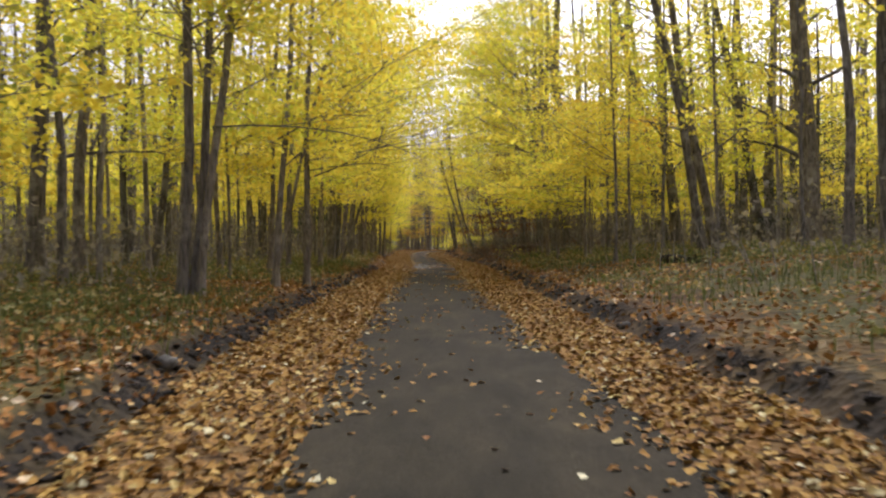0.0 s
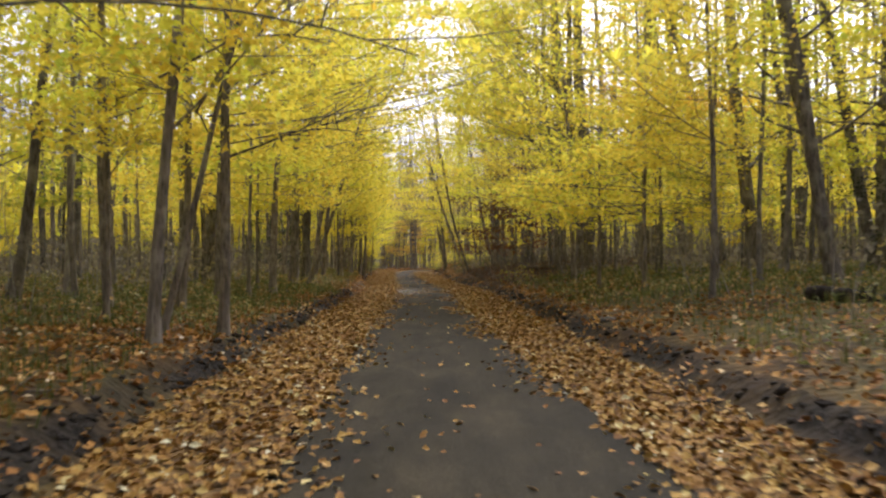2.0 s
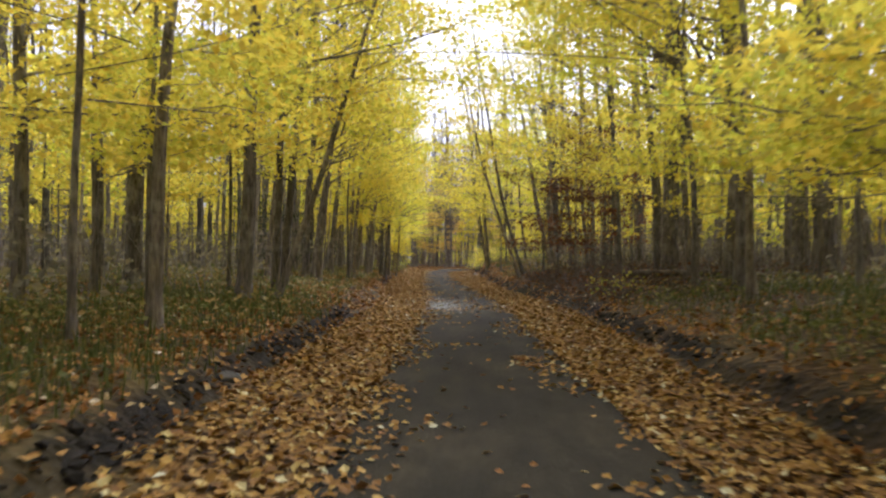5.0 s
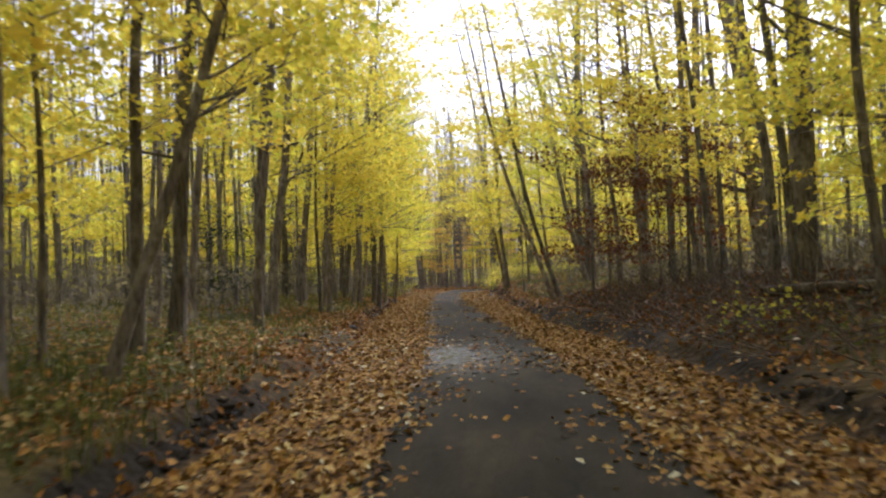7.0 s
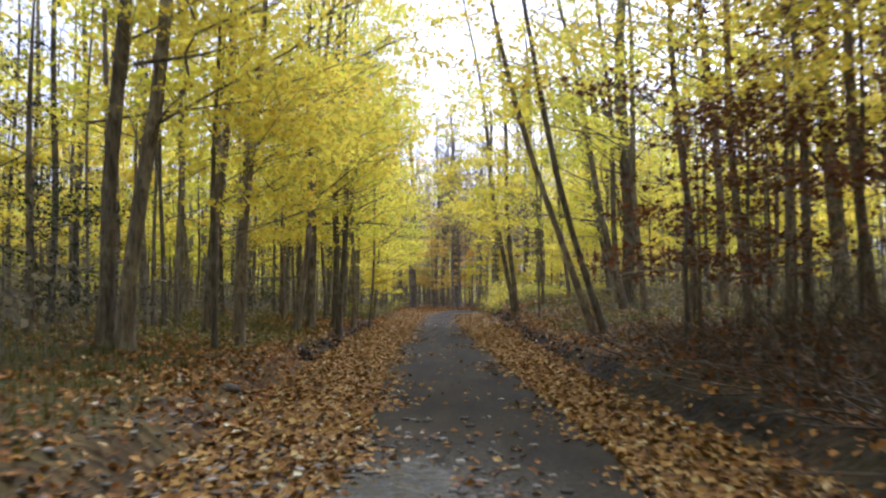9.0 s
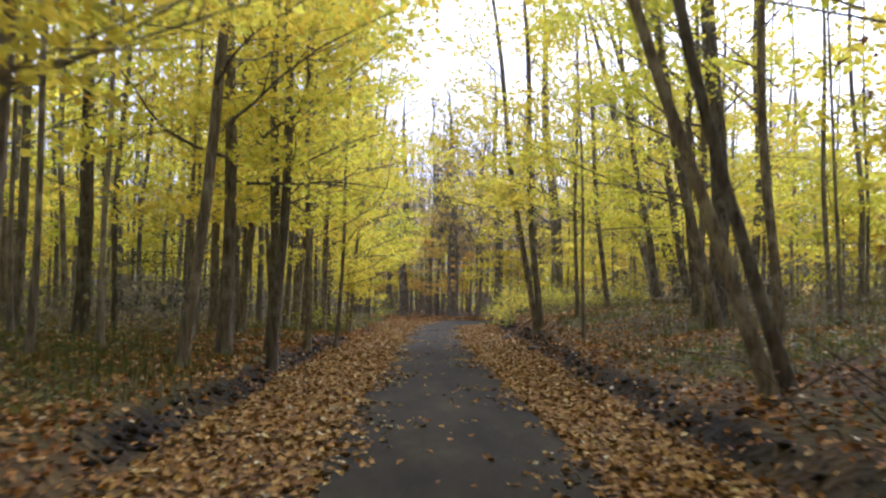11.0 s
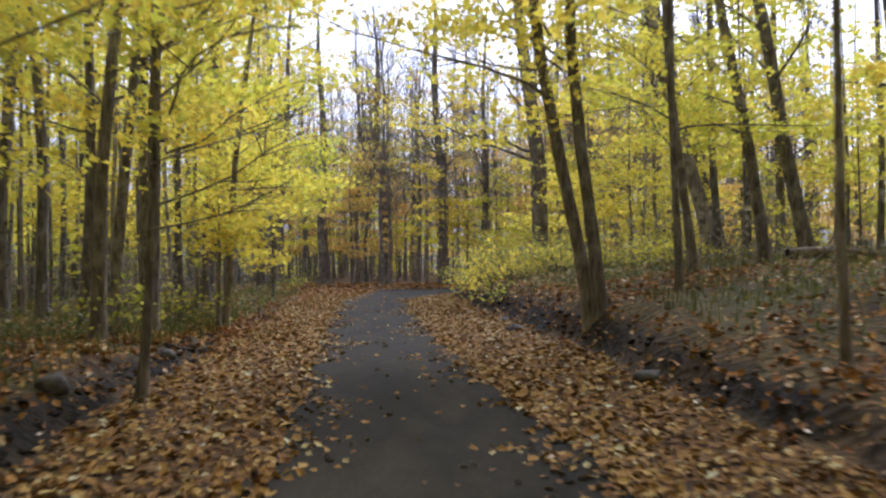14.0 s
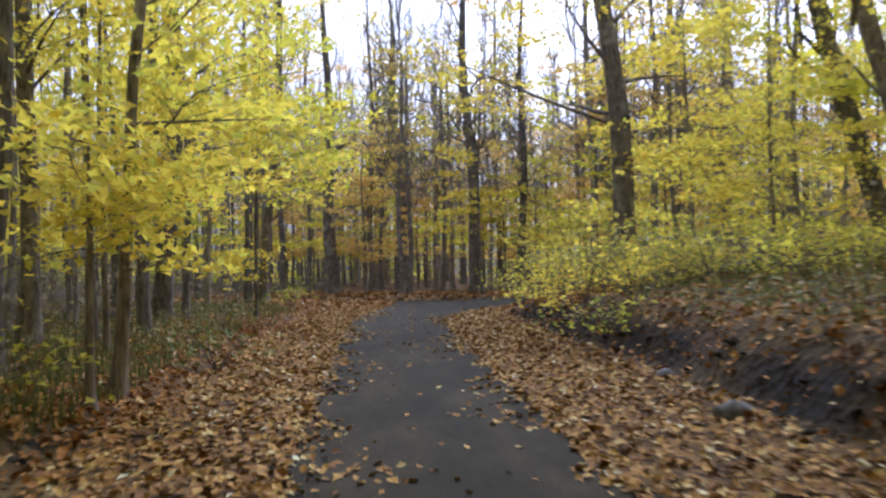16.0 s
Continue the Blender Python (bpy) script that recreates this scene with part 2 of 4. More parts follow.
def grid_mesh(name, xs, ys, zfun):
    """A sheet over rows of xs for each of ys."""
    me = bpy.data.meshes.new(name)
    nv, nu = xs.shape
    co = np.stack([xs, ys, zfun(xs, ys)], -1).reshape(-1, 3)
    i = np.arange(nv * nu).reshape(nv, nu)
    q = np.stack([i[:-1, :-1], i[:-1, 1:], i[1:, 1:], i[1:, :-1]], -1).reshape(-1, 4)
    me.from_pydata(co.tolist(), [], q.tolist())
    me.polygons.foreach_set("use_smooth", [True] * len(me.polygons))
    return me, co


def attribute(me, name, values):
    a = me.attributes.new(name, "FLOAT", "POINT")
    a.data.foreach_set("value", np.asarray(values, np.float32))


us = np.concatenate([[-400, -200, -100, -60], np.arange(-40, -8, 1.6), np.arange(-8, -3, 0.3), np.arange(-3, 4.4, 0.1), np.arange(4.4, 9, 0.3), np.arange(9, 42, 1.6), [60, 100, 200, 400]])
vs = np.concatenate([[-400, -200, -100, -60, -30, -15], np.arange(-8, 130, 0.34), np.arange(130, 180, 1.5), [200, 240, 300, 380, 600]])
U, V = np.meshgrid(us, vs)
X = U + line_x(V)


def under_road(x, y):
    u = x - line_x(y)
    inside = (u > road_l(y) + 0.15) & (u < road_r(y) - 0.15 + flare(y)) & (y < 119) & (y > -40)
    return ground_z(x, y) - np.where(inside, 0.05, 0)


gm, gco = grid_mesh("ground", X, V, under_road)
gm.materials.append(FLOOR)
gu = gco[:, 0] - line_x(gco[:, 1])
gwob = 0.09 * np.sin(0.8 * gco[:, 1]) + 0.05 * np.sin(2.1 * gco[:, 1] + 1)
gs = np.where(gu > 1, np.maximum(gu - flare(gco[:, 1]) - bank_shift(gco[:, 1]), 1.0), gu) + gwob
lit = np.interp(gs, (-3.2, -2.5, -2.0, -1.9, 2.6, 2.9, 3.6, 4.4), (0, 0.35, 0.6, 1, 1, 0.7, 0.45, 0))
lit = np.maximum(lit, np.clip((11 - np.abs(gco[:, 1] - cross_y(gco[:, 0]))) / 4, 0, 1) * (gco[:, 1] > 95))
lit = np.maximum(lit, np.clip((gs + 4.2) / 1.2, 0, 1) * (gs < 0) * np.clip((gco[:, 1] - 82) / 8, 0, 1))
soil = np.interp(gs, (-2.66, -2.52, -2.24, -2.14, 2.84, 2.96, 3.22, 3.4), (0, 1, 1, 0, 0, 1, 1, 0)) * (0.75 + 0.25 * np.sin(1.3 * gco[:, 1] + np.sin(3.1 * gco[:, 1]))) * (gco[:, 1] < 104) * np.where(gs < 0, np.clip((90 - gco[:, 1]) / 8, 0, 1) * np.clip(np.abs(gco[:, 1] - 53.5) / 3 - 2.4, 0.2, 1), 1)
brushy = np.exp(-((gco[:, 1] - 53) / 9) ** 2) * np.clip((gs - 2.2) / 1.0, 0, 1) * np.clip((16 - gs) / 6, 0, 1)
attribute(gm, "litter", lit * (1 - brushy))
attribute(gm, "soil", np.maximum(soil, 0.65 * brushy))
tagged(new("ground", gm), kind="structure")

# lane
ru = np.linspace(0, 1, 15)
rv = np.arange(-30, 119.5, 0.25)
RU, RV = np.meshgrid(ru, rv)
edge_l = road_l(RV) + 0.07 * np.sin(1.7 * RV) + 0.06 * np.sin(4.3 * RV + 1) + 0.03 * np.sin(11 * RV)
edge_r = road_r(RV) + 0.07 * np.sin(1.3 * RV + 2) + 0.06 * np.sin(3.9 * RV) + 0.03 * np.sin(9.5 * RV) + flare(RV)
RX = line_x(RV) + edge_l + (edge_r - edge_l) * RU


def road_z(x, y):
    u = x - line_x(y)
    crown = 0.03 * (1 - ((u - 0.52) / 1.34) ** 2).clip(-0.3, 1)
    dip = (0.06 + 0.012 * np.sin(6 * u + 2.3 * y) * np.sin(3.1 * y)) * np.exp(-(((u + 0.25) / 0.7) ** 2 + ((y - 50.6) / 2.3) ** 2)) + 0.018 * np.exp(-(((u - 1.1) / 0.25) ** 2)) + 0.018 * np.exp(-(((u + 0.2) / 0.25) ** 2))
    return 0.012 + crown - dip + 0.006 * np.sin(5 * x) * np.sin(3.7 * y)


rm, rco = grid_mesh("road", RX, RV, road_z)
rm.materials.append(ROAD)
rU = rco[:, 0] - line_x(rco[:, 1])
pot = np.exp(-(((rU + 0.3) / 1.05) ** 2 + ((rco[:, 1] - 50.0) / 2.8) ** 2) * 1.2)
attribute(rm, "gravel", np.clip(pot * 1.6, 0, 1))
tagged(new("road", rm), kind="structure")
# the road it meets
cxs = np.linspace(-45, 36, 120)
CU, CV = np.meshgrid(np.linspace(-1.5, 1.5, 7), cxs)
cm, cco = grid_mesh("road_crossing", CV, cross_y(CV) + CU, lambda x, y: np.maximum(ground_z(x, y), 0) + 0.035)
attribute(cm, "gravel", np.zeros(len(cco)))
cm.materials.append(ROAD)
tagged(new("road_crossing", cm), kind="structure")


# ---- mesh helpers ----
def from_arrays(name, verts, faces, mat, smooth=True):
    """One mesh from an array of places and an array of triangles or quads."""
    verts, faces = np.asarray(verts, np.float32), np.asarray(faces, np.int32)
    me = bpy.data.meshes.new(name)
    me.vertices.add(len(verts))
    me.vertices.foreach_set("co", verts.ravel())
    k = faces.shape[1]
    me.loops.add(faces.size)
    me.loops.foreach_set("vertex_index", faces.ravel())
    me.polygons.add(len(faces))
    me.polygons.foreach_set("loop_start", np.arange(0, faces.size, k, dtype=np.int32))
    me.polygons.foreach_set("use_smooth", np.full(len(faces), smooth))
    me.materials.append(mat)
    me.update(calc_edges=True)
    return me


def tube(points, radii, sides=7):
    """A tapered tube along points, as places and quads."""
    p, r = np.asarray(points, float), np.asarray(radii, float)
    d = np.gradient(p, axis=0)
    d /= np.linalg.norm(d, axis=1, keepdims=True) + 1e-9
    ref = np.where(np.abs(d[:, 2:3]) > 0.9, np.array([[1.0, 0, 0]]), np.array([[0, 0, 1.0]]))
    a = np.cross(d, ref)
    a /= np.linalg.norm(a, axis=1, keepdims=True) + 1e-9
    b = np.cross(d, a)
    th = np.arange(sides) * 2 * np.pi / sides
    ring = p[:, None] + r[:, None, None] * (np.cos(th)[None, :, None] * a[:, None] + np.sin(th)[None, :, None] * b[:, None])
    n = len(p)
    i = np.arange(n * sides).reshape(n, sides)
    j = np.roll(i, -1, axis=1)
    f = np.stack([i[:-1], j[:-1], j[1:], i[1:]], -1).reshape(-1, 4)
    return ring.reshape(-1, 3), f


def join(pieces):
    verts, faces, n = [], [], 0
    for v, f in pieces:
        verts.append(v)
        faces.append(f + n)
        n += len(v)
    return np.concatenate(verts), np.concatenate(faces)


KITE = np.array([(0, -0.5, 0), (0.46, 0.02, 0.1), (0.0, 0.55, -0.04), (-0.46, 0.02, 0.1)])


LOBED = np.array([(0, -0.5, 0), (0.52, 0.04, 0.14), (0.17, 0.12, 0.03), (0.0, 0.6, -0.05), (-0.17, 0.12, 0.03), (-0.52, 0.04, 0.14)])


def leaves(rng, at, size, tilt, shape=KITE):
    """A folded, pointed leaf at each place, turned at random and tilted by about tilt radians."""
    n = len(at)
    yaw, t1, t2 = rng.uniform(0, 2 * np.pi, n), rng.normal(0, tilt, n), rng.normal(0, tilt, n)
    s = size * rng.uniform(0.65, 1.3, n)
    k = np.repeat(shape[None], n, 0) * s[:, None, None]
    k[:, :, 0] *= rng.uniform(0.75, 1.1, n)[:, None]
    y1 = k[:, :, 1] * np.cos(t1)[:, None] - k[:, :, 2] * np.sin(t1)[:, None]
    z1 = k[:, :, 1] * np.sin(t1)[:, None] + k[:, :, 2] * np.cos(t1)[:, None]
    x2 = k[:, :, 0] * np.cos(t2)[:, None] + z1 * np.sin(t2)[:, None]
    z2 = -k[:, :, 0] * np.sin(t2)[:, None] + z1 * np.cos(t2)[:, None]
    xr = x2 * np.cos(yaw)[:, None] - y1 * np.sin(yaw)[:, None]
    yr = x2 * np.sin(yaw)[:, None] + y1 * np.cos(yaw)[:, None]
    v = np.stack([xr, yr, z2], -1) + at[:, None]
    b = np.arange(n)[:, None] * len(shape)
    f = np.concatenate([b + (0, i, i + 1) for i in range(1, len(shape) - 1)])
    return v.reshape(-1, 3), f


def part(name, verts, faces, mat, parent, label="", smooth=True):
    ob = new(name, from_arrays(name, verts, faces, mat, smooth))
    ob.parent = parent
    if label:
        ob["label"] = label
    return ob


# ---- trees ----
def make_tree(name, seed, r, height, lean=0.0, lean_y=0.0, limbs=9, low=2.6, reach=2.6, leaf_count=2600, leaf_size=0.12, bark=None, leaf=None, toward=0.0, split=True, bend=0.0, flat=0.16, bare=False, fade=5.0, rise=14, twigs=4, spot=None, thick=1.0, clear=1.75):
    """A tree at the origin: a tapered, slightly crooked trunk, limbs with twigs, and a crown of single leaves in loose sprays."""
    rng = np.random.default_rng(seed)
    bark, leaf = bark or BARK, leaf or LEAF
    root = new(name)
    zz = np.concatenate([[-0.35, 0.0, 0.15, 0.45], np.linspace(1.1, height, 11)])
    ph = rng.uniform(0, 6, 4)
    sway = 0.012 * height

    def axis(z):
        z = np.asarray(z, float)
        zc = np.maximum(z, 0)
        w = np.clip(zc / 3, 0, 1)
        x = lean * zc + bend * zc**2 / height + w * sway * np.sin(zc * 0.55 + ph[0]) * 0.6
        y = lean_y * zc + w * sway * np.sin(zc * 0.47 + ph[1]) * 0.6
        return np.stack([x, y, z], -1)

    def girth(z):
        return r * np.interp(np.maximum(z, 0) / height, (0, 0.02, 0.06, 0.4, 0.8, 1), (1.55, 1.2, 1.0, 0.78, 0.38, 0.06))

    tv, tf = tube(axis(zz), girth(zz), (9 if r > 0.08 else 7) if split else 6)
    tv = tv + 0.06 * r * np.sin(tv[:, 2:3] * 5 + tv[:, :1] * 30)
    trunk_bits, centres, limb_bits = [(tv, tf)], [], []
    for i in range(limbs):
        f = (i + rng.uniform(0.1, 0.9)) / limbs
        z0 = low + (height * 0.93 - low) * f**1.45
        az = rng.uniform(0, 2 * np.pi)
        if toward and rng.random() < abs(toward):
            az = (0 if toward > 0 else np.pi) + rng.normal(0, 0.7)
        el = radians(rng.uniform(rise - 12, rise + 24) + 28 * f)
        length = reach * rng.uniform(0.5, 1.35) * (1 - 0.5 * f)
        s = np.linspace(0, 1, 6 if split else 4)
        droop = rng.uniform(-0.3, 0.22)
        d = np.array([np.cos(az) * np.cos(el), np.sin(az) * np.cos(el), np.sin(el)])
        p = axis(z0) + s[:, None] * d * length
        p[:, 2] += -droop * length * s**2
        p[:, :2] += 0.07 * length * np.sin(s * 5 + rng.uniform(0, 6))[:, None] * rng.normal(0, 1, 2)
        lr = girth(z0) * rng.uniform(0.2, 0.36)
        bits = [tube(p, np.interp(s, (0, 1), (lr, 0.006 * thick)), 5 if split else 4)]
        for k in range(twigs if split else twigs // 2):
            a = rng.uniform(0.25, 0.9)
            start = np.array([np.interp(a, s, p[:, c]) for c in range(3)])
            side = np.cross(d, (0, 0, 1)) * rng.choice((-1, 1)) + d * rng.uniform(0.3, 0.9) + np.array((0, 0, rng.uniform(-0.15, 0.35)))
            tl_ = length * rng.uniform(0.25, 0.5)
            end = start + side / np.linalg.norm(side) * tl_
            bits.append(tube(np.stack([start, (start + end) / 2 + rng.normal(0, 0.03, 3), end]), (lr * 0.35 * (1 - a) + 0.006 * thick, 0.006 * thick, 0.004 * thick), 4 if split else 3))
            centres += [end, (start + end) / 2]
        centres += [p[-1], p[-2], 0.5 * (p[-1] + p[-3])] + ([p[-3]] if f > 0.3 else [])
        limb_bits.append(join(bits))
    if split:
        part("trunk", tv, tf, bark, root)
        for v, fc in limb_bits:
            part("limb", v, fc, bark, root)
    else:
        v, fc = join(trunk_bits + limb_bits)
        part("trunk", v, fc, bark, root)
    if not bare and leaf_count:
        c = np.array(centres)
        wt = np.exp(-np.maximum(c[:, 2] - low, 0) / fade)
        pick = rng.choice(len(c), max(leaf_count // 54, 8), p=wt / wt.sum())
        sub = c[pick] + rng.normal(0, 1, (len(pick), 3)) * (0.46 * reach / 2.6, 0.46 * reach / 2.6, 0.2)
        at = np.repeat(sub, 54, 0) + rng.normal(0, 1, (len(pick) * 54, 3)) * (0.42, 0.42, flat * 0.55)
        at = at[at[:, 2] > clear + 0.35 * np.sin(2.1 * at[:, 0] + 1.3 * at[:, 1] + ph[2])]  # browsed bare from below
        if spot:  # boughs hang clear of the traffic on the lane
            wu = at[:, 0] + spot[0] - line_x(at[:, 1] + spot[1])
            headroom = np.interp(np.abs(wu - 0.1), (0, 1.3, 2.0, 2.9), (4.2, 3.8, 2.0, 0))
            at = at[(at[:, 2] > headroom) | (at[:, 1] + spot[1] > 88)]
        v, fc = leaves(rng, at, leaf_size, 0.6, LOBED if split else KITE)
        part("crown", v, fc, leaf, root, smooth=False)
    return root


def stand(root, x, y, sink=0.0, turn=0.0, scale=1.0):
    root.matrix_basis = pose(x, y, float(ground_z(x, y)) - sink, 0, 0, turn) @ Matrix.Scale(scale, 4)
    return root


ROADSIDE_SPOTS = []
MAPLE = "slender maple with grey bark and yellow autumn leaves"
STOUT = "stout dark-barked maple with yellow autumn leaves"


def roadside(x, y, r, lean=0.0, height=None, label=MAPLE, name="maple_tree", **more):
    """One of the trees that stand along the lane."""
    u = x - float(line_x(y))
    seed = len(ROADSIDE_SPOTS) + 11
    height = height or min(19, 8 + 45 * r)
    opt = dict(toward=-0.55 if u > 0 else 0.55, limbs=14, reach=2.2 + 5 * min(r, 0.25), leaf_count=2200, leaf_size=0.13, low=2.7, clear=1.9 if y < 74 else 1.3)
    opt.update(more)
    ob = stand(make_tree(name, seed, 0.88 * r, height, lean, spot=(x, y), **opt), x, y)
    tagged(ob, label, "tree", "trees along the lane")
    ROADSIDE_SPOTS.append((x, y))
    return ob


# left of the lane, in walking order
PALE = "pale grey multi-stemmed maple with yellow autumn leaves"
roadside(-4.62, 16.5, 0.1, 0.045, 15, PALE, bark=BARK_PALE, low=4.2)
roadside(-4.48, 16.7, 0.092, 0.087, 14, PALE, bark=BARK_PALE, low=3.4)
roadside(-4.32, 16.6, 0.088, 0.1, 14, PALE, bark=BARK_PALE, low=3.0, reach=3.0, leaf_count=2400)
roadside(-9.8, 22.6, 0.24, 0.036)
roadside(-8.55, 22.1, 0.165, 0.035)
roadside(-10.6, 31.3, 0.14, 0.025)
roadside(-3.68, 20.5, 0.085, 0.06, 13, low=2.5, reach=4.2, leaf_count=3200, bark=BARK_PALE, toward=0.7)
roadside(-3.38, 23.0, 0.085, 0.035, 12, low=2.4, reach=4.2, leaf_count=3200, toward=0.7)
roadside(-4.1, 22.4, 0.055, 0.26, 10, low=2.8, reach=2.6)
roadside(-8.8, 28.4, 0.13, 0.163)
roadside(-6.4, 27.0, 0.09, -0.04)
roadside(-7.9, 38.1, 0.14, 0.017)
roadside(-9.0, 46.7, 0.25, 0.042, label=STOUT)
roadside(-5.0, 41.3, 0.155, 0.055, 14, low=3.2, reach=5.6, leaf_count=4800, toward=0.85, fade=9.0)
roadside(-4.75, 43.4, 0.09, 0.33, 9)
roadside(-5.5, 48.0, 0.13, 0.1, 14)
roadside(-6.86, 59.9, 0.15, 0.034, 16, STOUT, low=3.5)
roadside(-6.48, 59.7, 0.15, 0.087, 16, STOUT, low=2.9, reach=3.4)
roadside(-5.5, 71.6, 0.13, 0.0, 14, low=3.0, reach=4.4, leaf_count=3400)
roadside(-5.1, 73.6, 0.12, 0.011, 13, low=2.6)
roadside(-5.6, 63.5, 0.08, 0.02)
roadside(-5.4, 68.8, 0.1, 0.115, 13, low=3.4)
roadside(-6.25, 79.2, 0.066, -0.033)
roadside(-4.75, 72.0, 0.1, 0.03, 15, STOUT, low=3.2)
roadside(-4.91, 76.75, 0.085, 0.003, 13, low=2.4)
roadside(-4.75, 80.2, 0.06, 0.05, 11, low=1.6)
roadside(-6.13, 83.4, 0.106, 0.061)
roadside(-5.85, 85.1, 0.105, 0.045, low=2.6, leaf_count=2600)
roadside(-5.64, 90.4, 0.082, 0.097, 12, low=2.2, leaf_count=2200)
roadside(-7.7, 99.2, 0.135, 0.026, low=3.4, leaf_count=2400)
roadside(-8.7, 104.6, 0.27, 0.054, label=STOUT)
roadside(-7.3, 112.4, 0.18, 0.08)
roadside(-6.4, 105.0, 0.05, 0.02, 8)
# right of the lane
roadside(11.4, 29.6, 0.36, -0.034, label=STOUT, leaf_count=2100, fade=8.0)
roadside(11.6, 33.8, 0.2, 0.011, leaf_count=2100, fade=8.0)
roadside(12.7, 43.3, 0.22, -0.055, leaf_count=2100, fade=8.0)
roadside(9.6, 41.0, 0.2, -0.2, leaf_count=2100, fade=8.0)
roadside(8.4, 29.5, 0.17, -0.168, 16, leaf_count=2100, fade=8.0)
roadside(8.6, 35.1, 0.22, -0.077, leaf_count=2100, fade=8.0)
roadside(11.5, 34.0, 0.18, -0.2, leaf_count=2100, fade=8.0)
roadside(7.45, 27.2, 0.15, -0.189, 16, low=4, leaf_count=1000)
roadside(7.2, 50.0, 0.18, -0.02)
roadside(5.7, 45.4, 0.3, -0.02, 18, STOUT, low=4)
roadside(4.9, 42.2, 0.16, -0.031, 15, reach=5.4, leaf_count=4200, toward=-0.85, fade=10.0, low=3.6)
roadside(5.6, 52.0, 0.3, -0.012, label=STOUT)
roadside(10.9, 56.0, 0.38, 0.004, label=STOUT)
roadside(9.1, 65.5, 0.45, -0.12, 19, "massive old maple with dark bark and yellow leaves")
roadside(8.8, 48.2, 0.31, -0.017, label=STOUT)
roadside(10.7, 50.1, 0.23, -0.063)
roadside(7.1, 65.2, 0.2, -0.035)
LEANING = "thin dark-stemmed tree leaning out over the lane"
roadside(1.75, 65.0, 0.09, -0.35, 11, LEANING, low=5.0, reach=1.4, leaf_count=700, bend=0.08)
roadside(1.98, 65.1, 0.085, -0.3, 13, LEANING, low=5.5, reach=1.4, leaf_count=700, bend=0.1)
roadside(4.2, 76.2, 0.14, -0.21, 14)
roadside(5.3, 82.5, 0.12, 0.005, 15)
roadside(4.45, 77.4, 0.25, -0.008, 18, STOUT, low=4.5)
roadside(1.5, 78.2, 0.05, -0.03, 8)
roadside(0.9, 85.3, 0.118, -0.15, 16, STOUT, low=3.4, reach=3.2, leaf_count=2600, toward=-0.65)
roadside(1.0, 85.1, 0.115, -0.065, 17, STOUT, low=3.6)
roadside(2.1, 84.6, 0.068, -0.014, 11)
roadside(7.1, 97.4, 0.24, -0.24, 16)
roadside(5.7, 90.2, 0.14, -0.15, 14)
roadside(7.1, 91.2, 0.18, -0.2)
roadside(3.6, 88.5, 0.1, -0.09, 13)
roadside(3.62, 106.6, 0.36, -0.06, 19, STOUT, low=4.2, leaf_count=3600, reach=4.4)
roadside(9.6, 103.5, 0.32, -0.26, 17, STOUT, low=3.8, reach=4.2)
roadside(-2.5, 141.0, 0.5, -0.03, 20, STOUT, low=6, leaf_count=900, limbs=26, twigs=8, thick=2.2, rise=40, reach=4.2, bark=BARK_PALE)
roadside(1.2, 128.8, 0.36, -0.03, 20, STOUT, low=6, leaf_count=1100, limbs=26, twigs=8, thick=2.2, rise=40, reach=4.2, bark=BARK_PALE)
roadside(-6.3, 131.0, 0.4, -0.008, 18, STOUT, low=4)
roadside(-0.3, 134.0, 0.16, 0.02, 17, low=5, leaf_count=900, limbs=26, twigs=8, thick=2.2, rise=40, reach=4.2, bark=BARK_PALE)
roadside(3.8, 131.0, 0.26, 0.02, 18, low=5, leaf_count=1200, limbs=26, twigs=8, thick=2.2, rise=40, reach=4.2, bark=BARK_PALE)
roadside(-4.3, 134.5, 0.22, 0.01, 18, low=5, leaf_count=900, limbs=26, twigs=8, thick=2.2, rise=40, reach=4.2, bark=BARK_PALE)

for dx, dy, dr, dh in ((-7.6, 92.0, 0.15, 15), (-8.7, 96.0, 0.18, 16), (-9.6, 89.0, 0.15, 15), (-7.3, 86.6, 0.11, 14), (-8.2, 81.0, 0.14, 15), (-6.9, 77.6, 0.1, 13), (-9.0, 74.0, 0.16, 15)):
    roadside(dx, dy, dr, 0.02, dh, low=3.6, leaf_count=2300)

# trees whose boughs close over the lane
for bx, by, br, bh in ((-4.9, 29.5, 0.09, 12), (-5.2, 45.5, 0.1, 13), (-7.6, 53.4, 0.08, 12), (5.2, 47.6, 0.1, 13), (5.0, 61.2, 0.1, 13), (4.2, 66.4, 0.1, 15), (4.0, 71.5, 0.1, 15), (-5.3, 62.6, 0.09, 13), (-4.6, 34.8, 0.1, 13), (4.3, 39.5, 0.09, 12)):
    roadside(bx, by, br, 0.05 if bx < 0 else -0.05, bh, reach=6.2 if 34 < by < 48 else 4.8, low=3.8, leaf_count=4400 if 34 < by < 48 else 3100, limbs=18, toward=0.9 if bx < 0 else -0.9, fade=9.0)

